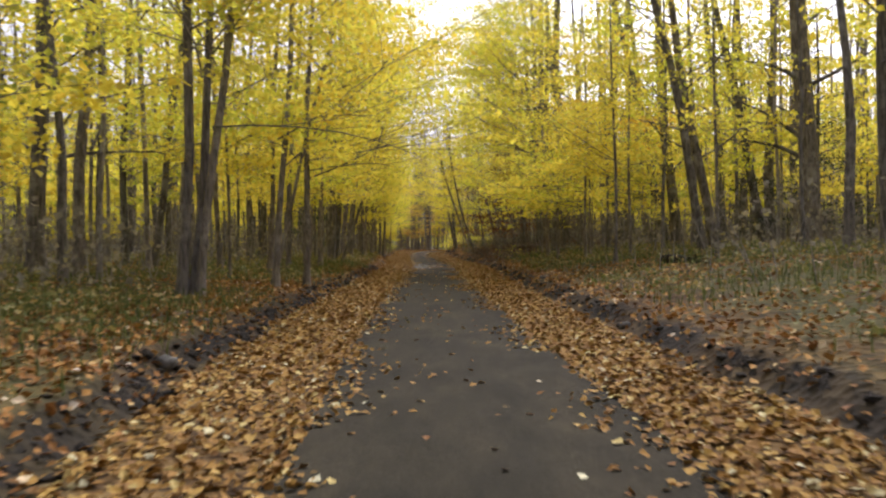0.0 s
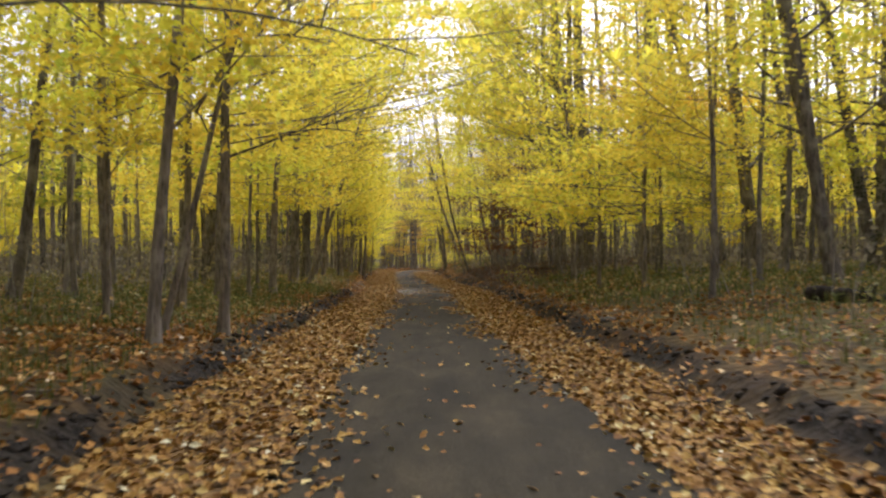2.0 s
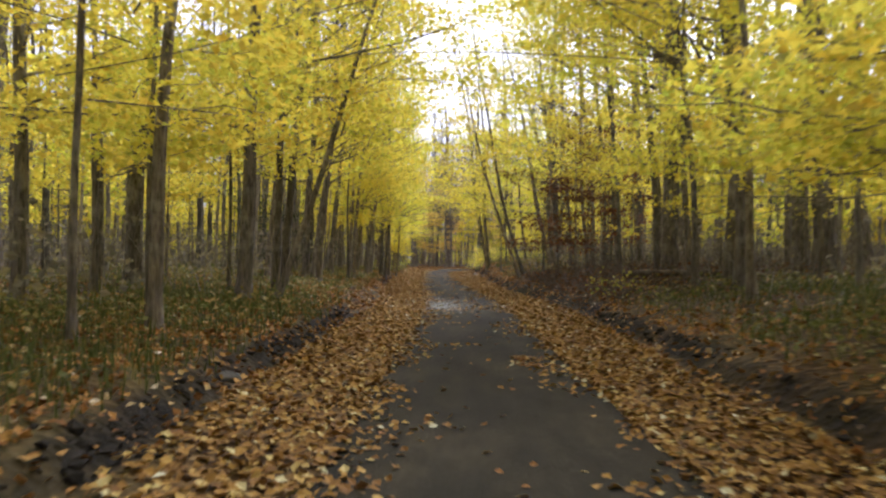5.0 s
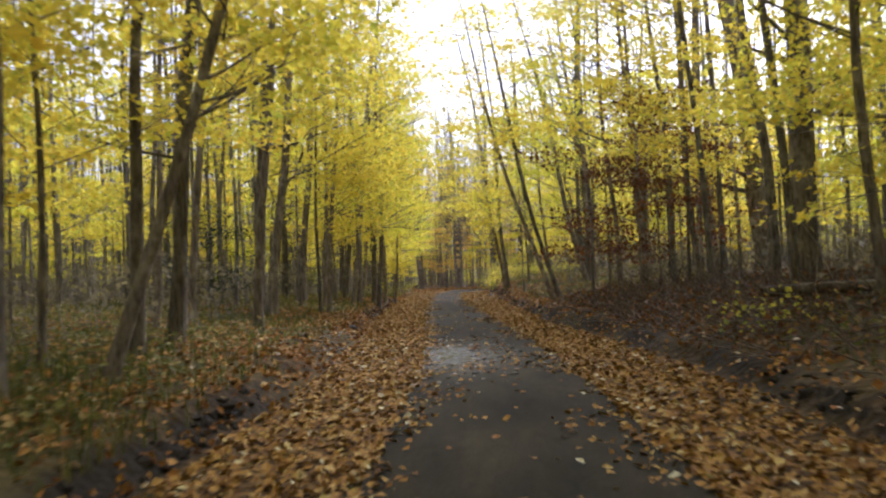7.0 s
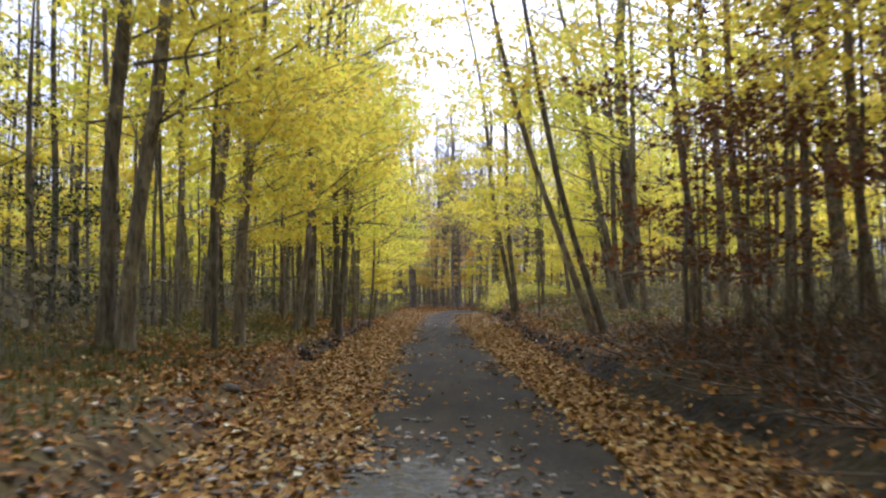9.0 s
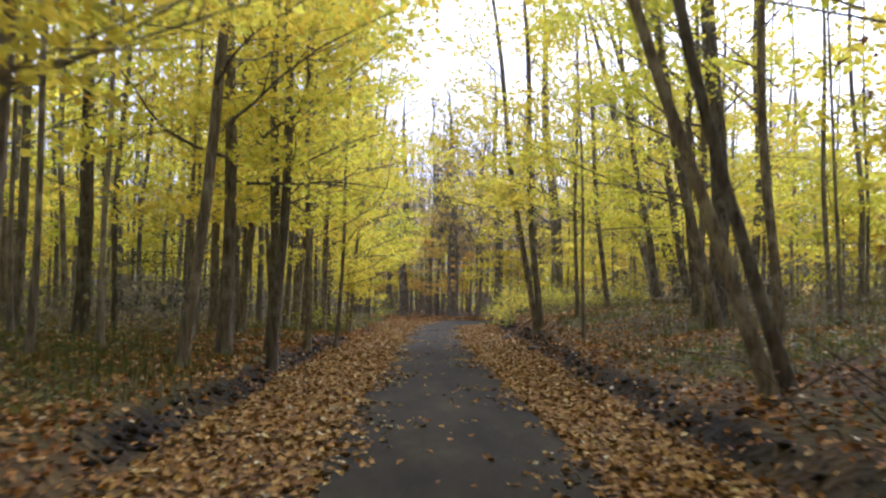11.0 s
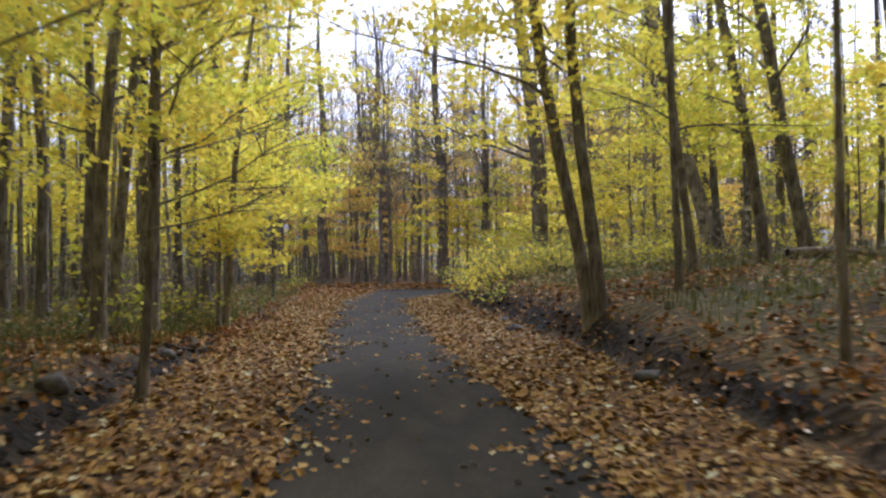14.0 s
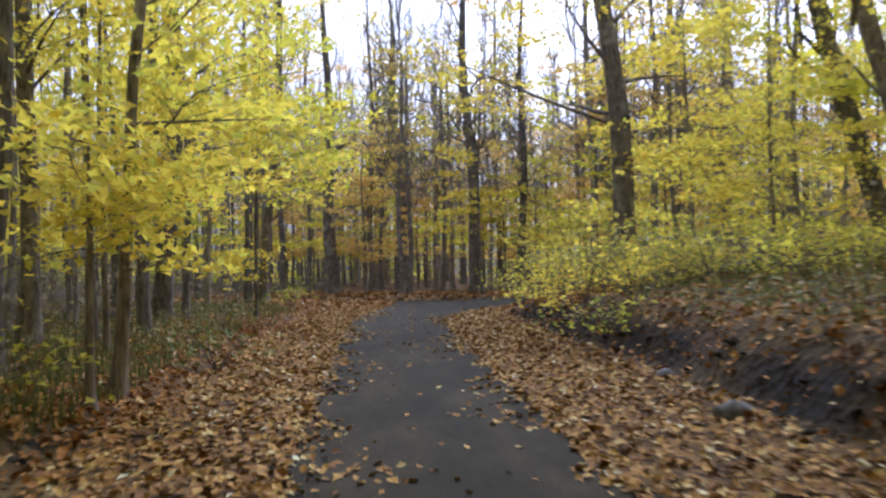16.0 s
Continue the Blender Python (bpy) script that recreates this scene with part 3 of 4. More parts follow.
# tall neighbours whose upper boughs narrow the gap of sky
for bx, by, br, bh in ((-6.2, 50.5, 0.12, 17), (-6.6, 65.0, 0.13, 18), (-7.0, 79.0, 0.13, 18), (5.8, 54.6, 0.13, 18), (-5.0, 26.8, 0.09, 13), (-5.2, 52.4, 0.1, 15), (5.2, 59.0, 0.1, 15), (5.6, 69.0, 0.13, 18), (4.6, 79.8, 0.12, 18), (-7.2, 88.0, 0.12, 17), (4.6, 63.4, 0.1, 15), (-7.4, 55.2, 0.1, 16), (5.0, 50.9, 0.1, 15), (4.5, 44.3, 0.09, 13), (4.7, 55.8, 0.09, 14)):
    roadside(bx, by, br, 0.06 if bx < 0 else -0.06, bh, reach=4.6, low=6.5, leaf_count=2600, limbs=20, toward=0.75 if bx < 0 else -0.75, fade=14.0, rise=24, twigs=5)

# young maples whose low boughs spread over the verge
YOUNG = "young maple with low spreading boughs of yellow leaves"


def young(x, y, height, reach, count, label=YOUNG, leaf=None, r=0.05, name="young_maple", low=1.4, size=0.12, **more):
    ob = stand(make_tree(name, len(ROADSIDE_SPOTS) + 300, r, height, limbs=13, low=low, reach=reach, leaf_count=count, leaf_size=size, leaf=leaf, flat=0.14, spot=(x, y), **{"rise": 6, "clear": 1.7 if y < 86 else 0.7, **more}), x, y)
    tagged(ob, label, "tree", "young trees")
    ROADSIDE_SPOTS.append((x, y))


young(4.6, 25.6, 8.5, 2.6, 2600, toward=-0.4, low=2.6, rise=4, fade=3.0, size=0.1)
young(6.6, 23.0, 7.5, 2.4, 700, toward=-0.3, low=3.0, rise=4, fade=3.0, size=0.1)
young(4.5, 30.4, 9.0, 3.9, 3200, toward=-0.7, low=1.7, rise=2, fade=3.5)
young(3.9, 32.8, 4.4, 2.2, 1300, toward=-0.4, low=1.8, rise=2, fade=2.5, size=0.12, clear=1.45)
young(4.9, 32.2, 5.2, 3.5, 2600, toward=-0.95, clear=1.5, low=1.4, rise=3, fade=3.0, size=0.11)
young(5.6, 28.6, 6.4, 3.2, 2600, toward=-0.8, low=2.3, rise=2, fade=3.0, size=0.11)
young(6.0, 35.0, 8.5, 2.7, 2300, "young maple with boughs of golden-orange leaves", LEAF_GOLD, toward=-0.3, low=3.4, rise=2, fade=2.5)
young(5.8, 40.4, 9.0, 3.4, 3400, toward=-0.6, low=1.9, rise=2)
for lx, ly, lh, ln_ in ((5.3, 34.2, 4.6, 1600), (6.5, 37.6, 5.0, 1700), (7.7, 33.4, 4.8, 1500), (5.5, 44.2, 5.0, 1500), (8.7, 39.2, 5.2, 1500), (6.2, 48.6, 5.0, 1300)):
    young(lx, ly, lh, 2.9, ln_, toward=-0.45, low=1.5, rise=0, fade=2.6, clear=1.4, r=0.035)
young(4.8, 58.5, 8.0, 2.4, 3400, toward=-0.6, low=2.6)
young(-5.6, 24.5, 8.0, 2.8, 4200, toward=0.6, low=2.2)
young(-4.9, 33.0, 9.0, 3.0, 5000, toward=0.6, low=2.4)
young(-5.4, 37.0, 8.0, 2.8, 4200, toward=0.6, low=2.2)
young(-6.2, 45.0, 8.0, 2.8, 4200, toward=0.6, low=2.4)
young(-5.3, 60.8, 9.0, 2.6, 4200, toward=0.6, low=1.8)
young(-6.8, 74.2, 9.5, 2.4, 3600, toward=0.6, low=1.5)
young(-7.0, 79.4, 8.0, 2.2, 1800, toward=0.6, low=1.8)
young(-5.6, 89.4, 2.7, 0.9, 1300, "broken sapling with drooping bright yellow leaves", r=0.05, size=0.125, name="sapling", low=1.3, rise=-2, clear=1.1)
young(-7.0, 94.5, 8.0, 2.4, 3000, toward=0.6, low=2.0)
young(5.8, 101.6, 7.0, 2.8, 3000, low=1.5, toward=-0.6)
young(9.0, 103.0, 7.5, 3.0, 3000, low=1.5, toward=-0.6)
young(6.6, 84.5, 7.0, 2.4, 3000, low=1.6)
RUSSET = "oak sapling with dry russet-brown leaves"
for ox, oy, oh, on_ in ((2.3, 58.6, 3.6, 650), (3.3, 57.2, 4.9, 1100), (4.3, 59.8, 5.2, 1000), (3.1, 61.2, 4.2, 700), (5.4, 57.6, 4.4, 700)):
    young(ox, oy, oh, 1.9, on_, RUSSET, LEAF_BROWN, r=0.04, name="oak_sapling", low=1.0, size=0.11, clear=0.7, fade=7.0)
young(4.6, 63.4, 6.4, 2.3, 1700, RUSSET, LEAF_BROWN, name="oak_sapling", low=2.6, size=0.12, fade=9.0)
young(5.9, 66.4, 6.0, 2.2, 1300, RUSSET, LEAF_BROWN, name="oak_sapling", low=2.2, size=0.12, fade=9.0)

DARK_FIR = "dark green hemlock with dense drooping needles"
for hx, hy, hh in ((-9.4, 62.6, 7.5), (12.4, 31.6, 9.0), (-10.5, 86.0, 8.0)):
    ob = stand(make_tree("hemlock", len(ROADSIDE_SPOTS) + 800, 0.09, hh, limbs=30, low=0.7, clear=0.3, reach=2.0, leaf_count=4200, leaf_size=0.075, leaf=NEEDLES, flat=0.12, rise=-6, fade=6.0, toward=0.0), hx, hy)
    tagged(ob, DARK_FIR, "tree", "evergreens")
    ROADSIDE_SPOTS.append((hx, hy))

# ---- the woods behind: shared stock, set out at random ----
stock, understory = [], []
for k in range(7):
    r = 0.06 + 0.02 * k
    stock.append(make_tree("forest_tree", 500 + k, r, 13 + k, 0.03 * (k % 3 - 1), 0.02 * (k % 2), limbs=11, low=2.6 + 0.2 * k, reach=2.4 + 0.12 * k, leaf_count=760 - 30 * k, leaf_size=0.18, split=False, flat=0.2, fade=7.0))
for k in range(5):
    understory.append(make_tree("understory_maple", 600 + k, 0.035 + 0.008 * k, 5 + 0.8 * k, limbs=10, low=2.0, reach=2.4, leaf_count=1250, leaf_size=0.16, rise=4, split=False, leaf=LEAF_GREENISH if k == 2 else LEAF, flat=0.14))
deep_understory = [make_tree("deep_understory_maple", 620 + k, 0.03 + 0.008 * k, 4.4 + 1.0 * k, limbs=11, low=1.0, clear=0.75, reach=2.5, leaf_count=1300, leaf_size=0.17, rise=4, split=False, leaf=LEAF_GREENISH if k == 1 else LEAF, flat=0.14) for k in range(4)]
for ob in deep_understory:
    tagged(ob, "low bushy yellow maple in the depth of the woods", "tree", "understory trees")
bare_stock = [make_tree("bare_tree", 650 + k, 0.11 + 0.04 * k, 14 + 2 * k, limbs=28, low=4.2, reach=4.0, leaf_count=760, leaf_size=0.17, split=False, rise=40, twigs=14, thick=2.3, bark=BARK_GREY, leaf=LEAF_OCHRE, fade=16.0) for k in range(3)]
far_stock = [make_tree("midstory_maple", 670 + k, 0.06 + 0.02 * k, 9.5 + 1.2 * k, limbs=18, low=2.2, reach=2.8, leaf_count=1300, leaf_size=0.19, split=False, fade=12.0, leaf=LEAF if k == 1 else LEAF_OCHRE) for k in range(3)]
for ob in far_stock:
    tagged(ob, "bushy yellow maple at the edge of the woods", "tree", "forest trees")
for ob in stock:
    tagged(ob, "tall forest maple with dark trunk and yellow crown", "tree", "forest trees")
for ob in understory:
    tagged(ob, "small understory maple with airy yellow leaves", "tree", "understory trees")
for ob in bare_stock:
    tagged(ob, "tall nearly leafless tree with fine dark branches", "tree", "forest trees")
pole_stock = [make_tree("pole_tree", 690 + k, 0.04 + 0.014 * k, 11 + 1.2 * k, 0.02 * (k - 2), limbs=7, low=4.2 + 0.3 * k, reach=1.7, leaf_count=300, leaf_size=0.16, split=False, fade=9.0, rise=30, bark=BARK_GREY if k % 2 else BARK_PALE) for k in range(5)]
for ob in pole_stock:
    tagged(ob, "thin straight tree with bare lower stem", "tree", "forest trees")
placed = list(ROADSIDE_SPOTS)
used = set()


def seen_cone(x, y):
    return abs(x - 0.0) < 0.56 * (y + 6) + 4


def free(x, y, gap):
    return all((x - a) ** 2 + (y - b) ** 2 > gap * gap for a, b in placed)


def plant(protos, x, y, turn, scale):
    ob = protos[int(RNG.integers(len(protos)))]
    m = pose(x, y, float(ground_z(x, y)) - 0.05, 0, 0, turn) @ Matrix.Scale(scale, 4)
    if ob.name in used:
        copy_thing(ob, m)
    else:
        used.add(ob.name)
        ob.matrix_basis = m
    placed.append((x, y))


def scatter(protos, count, u_min_l, u_min_r, u_max, y0, y1, gap, power=1.0, tries=9000, left=0.57):
    done = 0
    for _ in range(tries):
        if done >= count:
            break
        y = RNG.uniform(y0, y1)
        side = -1 if RNG.random() < left else 1
        u = (u_min_l if side < 0 else u_min_r) + (u_max - 5) * RNG.random() ** power
        x = float(line_x(y)) + side * u
        if not seen_cone(x, y) or abs(y - cross_y(x)) < 4.5 or not free(x, y, gap):
            continue
        if protos is understory and 4 < x < 16 and y < 36:  # open ground under tall trunks
            continue
        plant(protos, x, y, RNG.uniform(0, 360), RNG.uniform(0.85, 1.2))
        done += 1


scatter(understory, 120, 6.4, 7.2, 30, 6, 122, 1.6, 1.3, left=0.6)
scatter(deep_understory, 150, 17, 16, 34, 14, 124, 1.5, 1.0, left=0.55)
scatter(stock, 150, 6.5, 8.0, 44, 6, 122, 2.2, 1.0, left=0.57)
scatter(pole_stock, 205, 6.8, 8.6, 32, 10, 122, 0.9, 1.2)
scatter(pole_stock, 40, 6.8, 7.5, 26, 26, 64, 0.9, 1.0, left=0.15)
for _ in range(80):
    y = RNG.uniform(64, 118)
    x = float(line_x(y)) - 4.4 - 9 * RNG.random() ** 1.5
    if free(x, y, 0.9):
        plant(pole_stock, x, y, RNG.uniform(0, 360), RNG.uniform(0.9, 1.2))
# beyond the junction
for protos, count in ((understory, 60), (bare_stock, 85)):
    done = 0
    while done < count:
        x, y = RNG.uniform(-38, 34), RNG.uniform(120, 178)
        if y < cross_y(x) + 4.5 or not free(x, y, 1.4):
            continue
        plant(protos, x, y, RNG.uniform(0, 360), RNG.uniform(0.85, 1.15))
        done += 1
for _ in range(900):
    x, y = RNG.uniform(-16, 13), RNG.uniform(123, 158)
    if y > cross_y(x) + 5 and free(x, y, 1.5):
        plant(far_stock, x, y, RNG.uniform(0, 360), RNG.uniform(0.8, 1.1))
        if sum(1 for q in placed if q[1] > 122) > 190:
            break
edge_rng = np.random.default_rng(64)
for _ in range(300):
    x, y = edge_rng.uniform(5.5, 22), edge_rng.uniform(104, 122)
    if abs(y - cross_y(x)) > 4.5 and free(x, y, 2.0):
        plant(far_stock, x, y, edge_rng.uniform(0, 360), edge_rng.uniform(0.6, 0.95))
added = 0
while added < 34:
    x, y = RNG.uniform(-13, 20), RNG.uniform(122, 158)
    if y > cross_y(x) + 6 and free(x, y, 1.3):
        plant(bare_stock, x, y, RNG.uniform(0, 360), RNG.uniform(0.95, 1.2))
        added += 1
# saplings that carry the yellow down to the forest floor
saplings = [make_tree("maple_sapling", 720 + k, 0.012 + 0.004 * k, 1.9 + 0.7 * k, 0.06 * (k - 1), limbs=8, low=0.5 + 0.15 * k, clear=0.3, reach=1.1 + 0.2 * k, leaf_count=230 + 60 * k, leaf_size=0.12, rise=8, split=False, leaf=LEAF_GREENISH if k == 2 else LEAF, flat=0.12) for k in range(3)]
for ob in saplings:
    tagged(ob, "slim waist-high maple sapling with sparse yellow leaves", "sapling", "saplings")
scatter(saplings, 10, 4.8, 6.4, 24, 86, 116, 1.0, 1.4, left=0.7)
# unseen trees round about the starting point, added to shade the near forest floor
for k in range(34):
    y, side = RNG.uniform(-8, 24), (-1 if k % 2 else 1)
    x = side * (0.47 * max(y, 0) + 4.5 + 9 * RNG.random())
    if free(x, y, 1.4):
        plant(stock, x, y, RNG.uniform(0, 360), RNG.uniform(0.9, 1.2))
# more unseen trees behind the starting point, added to close off the light there
for k in range(36):
    y, side = RNG.uniform(-34, 4), RNG.choice((-1, 1))
    plant(stock, float(line_x(y)) + side * RNG.uniform(6, 30), y, RNG.uniform(0, 360), RNG.uniform(0.9, 1.2))

# the closed ranks of thin stems deep in the woods
rng = np.random.default_rng(19)
ranks = []
while len(ranks) < 1250:
    y, u = rng.uniform(18, 124), rng.choice((-1, 1), p=(0.62, 0.38)) * rng.uniform(19, 48)
    x = float(line_x(y)) + u
    if not seen_cone(x, y) or abs(y - cross_y(x)) < 4.5:
        continue
    z, rr, hh, ln = float(ground_z(x, y)), rng.uniform(0.03, 0.085), rng.uniform(7, 14), rng.normal(0, 0.7)
    ranks.append(tube(((x, y, z - 0.3), (x + ln * 0.4, y, z + hh * 0.5), (x + ln, y, z + hh)), (rr, rr * 0.75, 0.02), 5))
sv, sf = join(ranks)
tagged(new("forest_stems", from_arrays("forest_stems", sv, sf, BARK_GREY)), "close-set thin grey stems deep in the woods", "woods", kind="stuff")

# far woods, past which nothing is told apart
rng = np.random.default_rng(21)
n = 1100
fy = rng.uniform(20, 250, n)
fx = np.where(fy > 172, rng.uniform(-60, 60, n), np.where(rng.random(n) < 0.58, -1, 1) * rng.uniform(44, 62, n))
fy = np.where(np.abs(fx) < 44, rng.uniform(162, 200, n), np.minimum(fy, 200))
stems = []
for x, y in zip(fx, fy):
    z = float(ground_z(x, y))
    rr, hh, ln = rng.uniform(0.08, 0.26), rng.uniform(13, 19), rng.normal(0, 0.6)
    stems.append(tube(((x, y, z - 0.3), (x + ln * 0.4, y, z + hh * 0.5), (x + ln, y, z + hh)), (rr, rr * 0.7, 0.03), 5))
sv, sf = join(stems)
woods_stems = new("far_trunks", from_arrays("far_trunks", sv, sf, BARK_GREY))
tagged(woods_stems, "dense far trunks of the autumn woods", "woods", kind="stuff")
m = 2900
pick = rng.integers(0, n, m)
cz = 0.8 + 16 * rng.random(m) ** 1.1
ctr = np.stack([fx[pick] + rng.normal(0, 2.2, m), fy[pick] + rng.normal(0, 2.2, m), cz], -1)
at = np.repeat(ctr, 26, 0) + rng.normal(0, 1, (m * 26, 3)) * (0.9, 0.9, 0.45)
at = at[(at[:, 0] < 30) | (at[:, 1] > 120) | (rng.random(len(at)) < 0.25)]
lv, lf = leaves(rng, at, 0.3, 0.7)
tagged(new("far_foliage", from_arrays("far_foliage", lv, lf, LEAF, False)), "far yellow foliage of the autumn woods", "woods", kind="stuff")
k_ = 1300
pick = rng.integers(0, n, k_)
ctr = np.stack([fx[pick] + rng.normal(0, 2.5, k_), fy[pick] + rng.normal(0, 2.5, k_), 0.2 + 2.6 * rng.random(k_) ** 1.3], -1)
at = np.repeat(ctr, 20, 0) + rng.normal(0, 1, (k_ * 20, 3)) * (0.9, 0.9, 0.4)
lv, lf = leaves(rng, at, 0.34, 0.9)
tagged(new("far_thicket", from_arrays("far_thicket", lv, lf, LEAF_GREENISH, False)), "dull yellow-green thicket at the foot of far woods", "woods", kind="stuff")


# ---- what lies on the ground ----
def lay(name, label, category, at, size, mat, tilt, rng):
    v, f = leaves(rng, at, size, tilt)
    return tagged(new(name, from_arrays(name, v, f, mat, False)), label, category, kind="stuff")


def surface_z(x, y):
    u = x - line_x(y)
    on = (u > road_l(y)) & (u < road_r(y) + flare(y)) & (y < 119)
    return np.where(on, road_z(x, y), ground_z(x, y))


def strew(rng, count, u0, u1, y0, y1, lift=0.02):
    u, y = rng.uniform(u0, u1, count), rng.uniform(y0, y1, count)
    x = line_x(y) + u + np.where(u > 1, flare(y), 0) + bank_shift(y) * np.clip((u - 1.7) / 1.2, 0, 1)
    x = x + (road_l(y) - ROAD_L) * np.clip(1 - np.abs(u - ROAD_L) / 1.3, 0, 1) + (road_r(y) - ROAD_R) * np.clip(1 - np.abs(u - ROAD_R) / 1.1, 0, 1)
    return np.stack([x, y, surface_z(x, y) + rng.uniform(0.004, lift, count)], -1)


def off_bank(at, rng):
    """Most of the leaves blow off the bare soil of the two banks."""
    u = at[:, 0] - line_x(at[:, 1]) + 0.09 * np.sin(0.8 * at[:, 1]) + 0.05 * np.sin(2.1 * at[:, 1] + 1)
    ur = u - bank_shift(at[:, 1]) - flare(at[:, 1])
    bare = ((np.abs(u + 2.38) < 0.25) & (at[:, 1] < 87) & (np.abs(at[:, 1] - 53.5) > 9.0)) | ((np.abs(ur - 3.08) < 0.26) & (at[:, 1] < 104))
    return at[~(bare & (rng.random(len(at)) < 0.64))]


rng = np.random.default_rng(33)
left = strew(rng, 46000, -2.18, -0.75, -4, 118, 0.05)
right = strew(rng, 46000, 1.75, 2.9, -4, 112, 0.05)


def fringe(rng, count, edge, inward, y0=-4, y1=112):
    """Leaves that thin out from the edge of the asphalt inwards, in uneven drifts."""
    y = rng.uniform(y0, y1, count)
    drift = 0.22 + 0.16 * np.sin(0.9 * y + edge) + 0.1 * np.sin(2.7 * y)
    u = (road_r(y) if edge > 0 else road_l(y)) + inward * np.abs(rng.normal(0, 1, count)) * np.maximum(drift, 0.05)
    x = line_x(y) + u + (flare(y) if edge > 0 else 0)
    return np.stack([x, y, surface_z(x, y) + rng.uniform(0.006, 0.02, count)], -1)


left = np.concatenate([left, fringe(rng, 5200, ROAD_L, 1)])
right = np.concatenate([right, fringe(rng, 5200, ROAD_R, -1)])
lay("shoulder_leaves", "deep drift of brown and tan fallen leaves", "leaves", off_bank(np.concatenate([left, right]), rng), 0.08, LITTER, 0.33, rng)
a = np.concatenate([strew(rng, 34000, -11, -2.2, -2, 116, 0.05), strew(rng, 24000, -5.2, -2.2, 2, 100, 0.05), strew(rng, 9000, -4.2, -2.0, 84, 118, 0.04)])
b = np.concatenate([strew(rng, 3500, 3.0, 9.0, 4, 26, 0.05), strew(rng, 12000, 3.0, 9.0, 62, 112, 0.05), strew(rng, 36000, 2.9, 13, -2, 114, 0.05), strew(rng, 18000, 2.9, 6.0, 2, 112, 0.05)])
ab_ = np.concatenate([a, b])
keep = (np.sin(0.7 * ab_[:, 0] + 0.5 * ab_[:, 1]) + np.sin(0.9 * ab_[:, 1] - 0.4 * ab_[:, 0]) + rng.normal(0, 0.8, len(ab_))) > -0.45
close = ((ab_[:, 0] - line_x(ab_[:, 1])) > -5.0) & ((ab_[:, 0] - line_x(ab_[:, 1])) < 0) & (rng.random(len(ab_)) < np.where(ab_[:, 1] < 26, 0.8, 0.45))
keep &= (ab_[:, 0] < line_x(ab_[:, 1])) | (rng.random(len(ab_)) < np.where(ab_[:, 1] > 70, 0.8, 0.5))
keep |= close
in_brush = (np.abs(ab_[:, 1] - 53) < 9) & (ab_[:, 0] > 2) & (rng.random(len(ab_)) < 0.6)
lay("forest_leaves", "thin litter of brown leaves on the forest floor", "leaves", off_bank(ab_[keep & ~in_brush], rng), 0.08, LITTER, 0.45, rng)
c = strew(rng, 1500, ROAD_L, ROAD_R, -2, 118, 0.012)
cu = c[:, 0] - line_x(c[:, 1])
keep = rng.random(len(c)) < 0.25 + 0.75 * np.clip(np.abs(cu - 0.52) / 1.3, 0, 1) ** 2 + 0.35 * np.exp(-((cu - 0.5) / 0.25) ** 2)
extra = np.concatenate([strew(rng, 420, -1.7, 0.8, 46.8, 54.2, 0.03), strew(rng, 160, -1.2, -0.4, 47.5, 53.5, 0.03), strew(rng, 90, 0.8, 1.3, 35.2, 36.4, 0.02)])
jx, jy = rng.uniform(-14, 12, 15000), rng.uniform(104, 134, 15000)
ju = jx - line_x(jy)
jk = (np.abs(jy - cross_y(jx)) < 11) & ((ju < road_l(jy) + 0.2) | (ju > road_r(jy) + flare(jy) - 0.3) | (jy > cross_y(jx) - 1.2 - 1.5 * (jx < 0))) & ((np.abs(jy - cross_y(jx) + 0.3) > 0.5) | (jx > 1.5))
junction = np.stack([jx, jy, np.maximum(ground_z(jx, jy), 0) + 0.05], -1)[jk]
lay("lane_leaves", "single fallen leaves scattered on the asphalt", "leaves", np.concatenate([c[keep], extra]), 0.075, LITTER, 0.2, rng)
lay("junction_leaves", "brown leaves covering the ground round the junction", "leaves", junction, 0.17, LITTER, 0.35, rng)


# ragged dark turf and soil along both cut edges of the verge
def lump(rng, size, detail=2, jag=0.45):
    bm = bmesh.new()
    bmesh.ops.create_icosphere(bm, subdivisions=detail, radius=1)
    for v in bm.verts:
        v.co *= 1 + jag * (noise.noise(v.co * 1.7 + Vector(rng.uniform(0, 50, 3))))
    vv = np.array([v.co[:] for v in bm.verts]) * size
    ff = np.array([[v.index for v in f.verts] for f in bm.faces])
    bm.free()
    return vv, ff


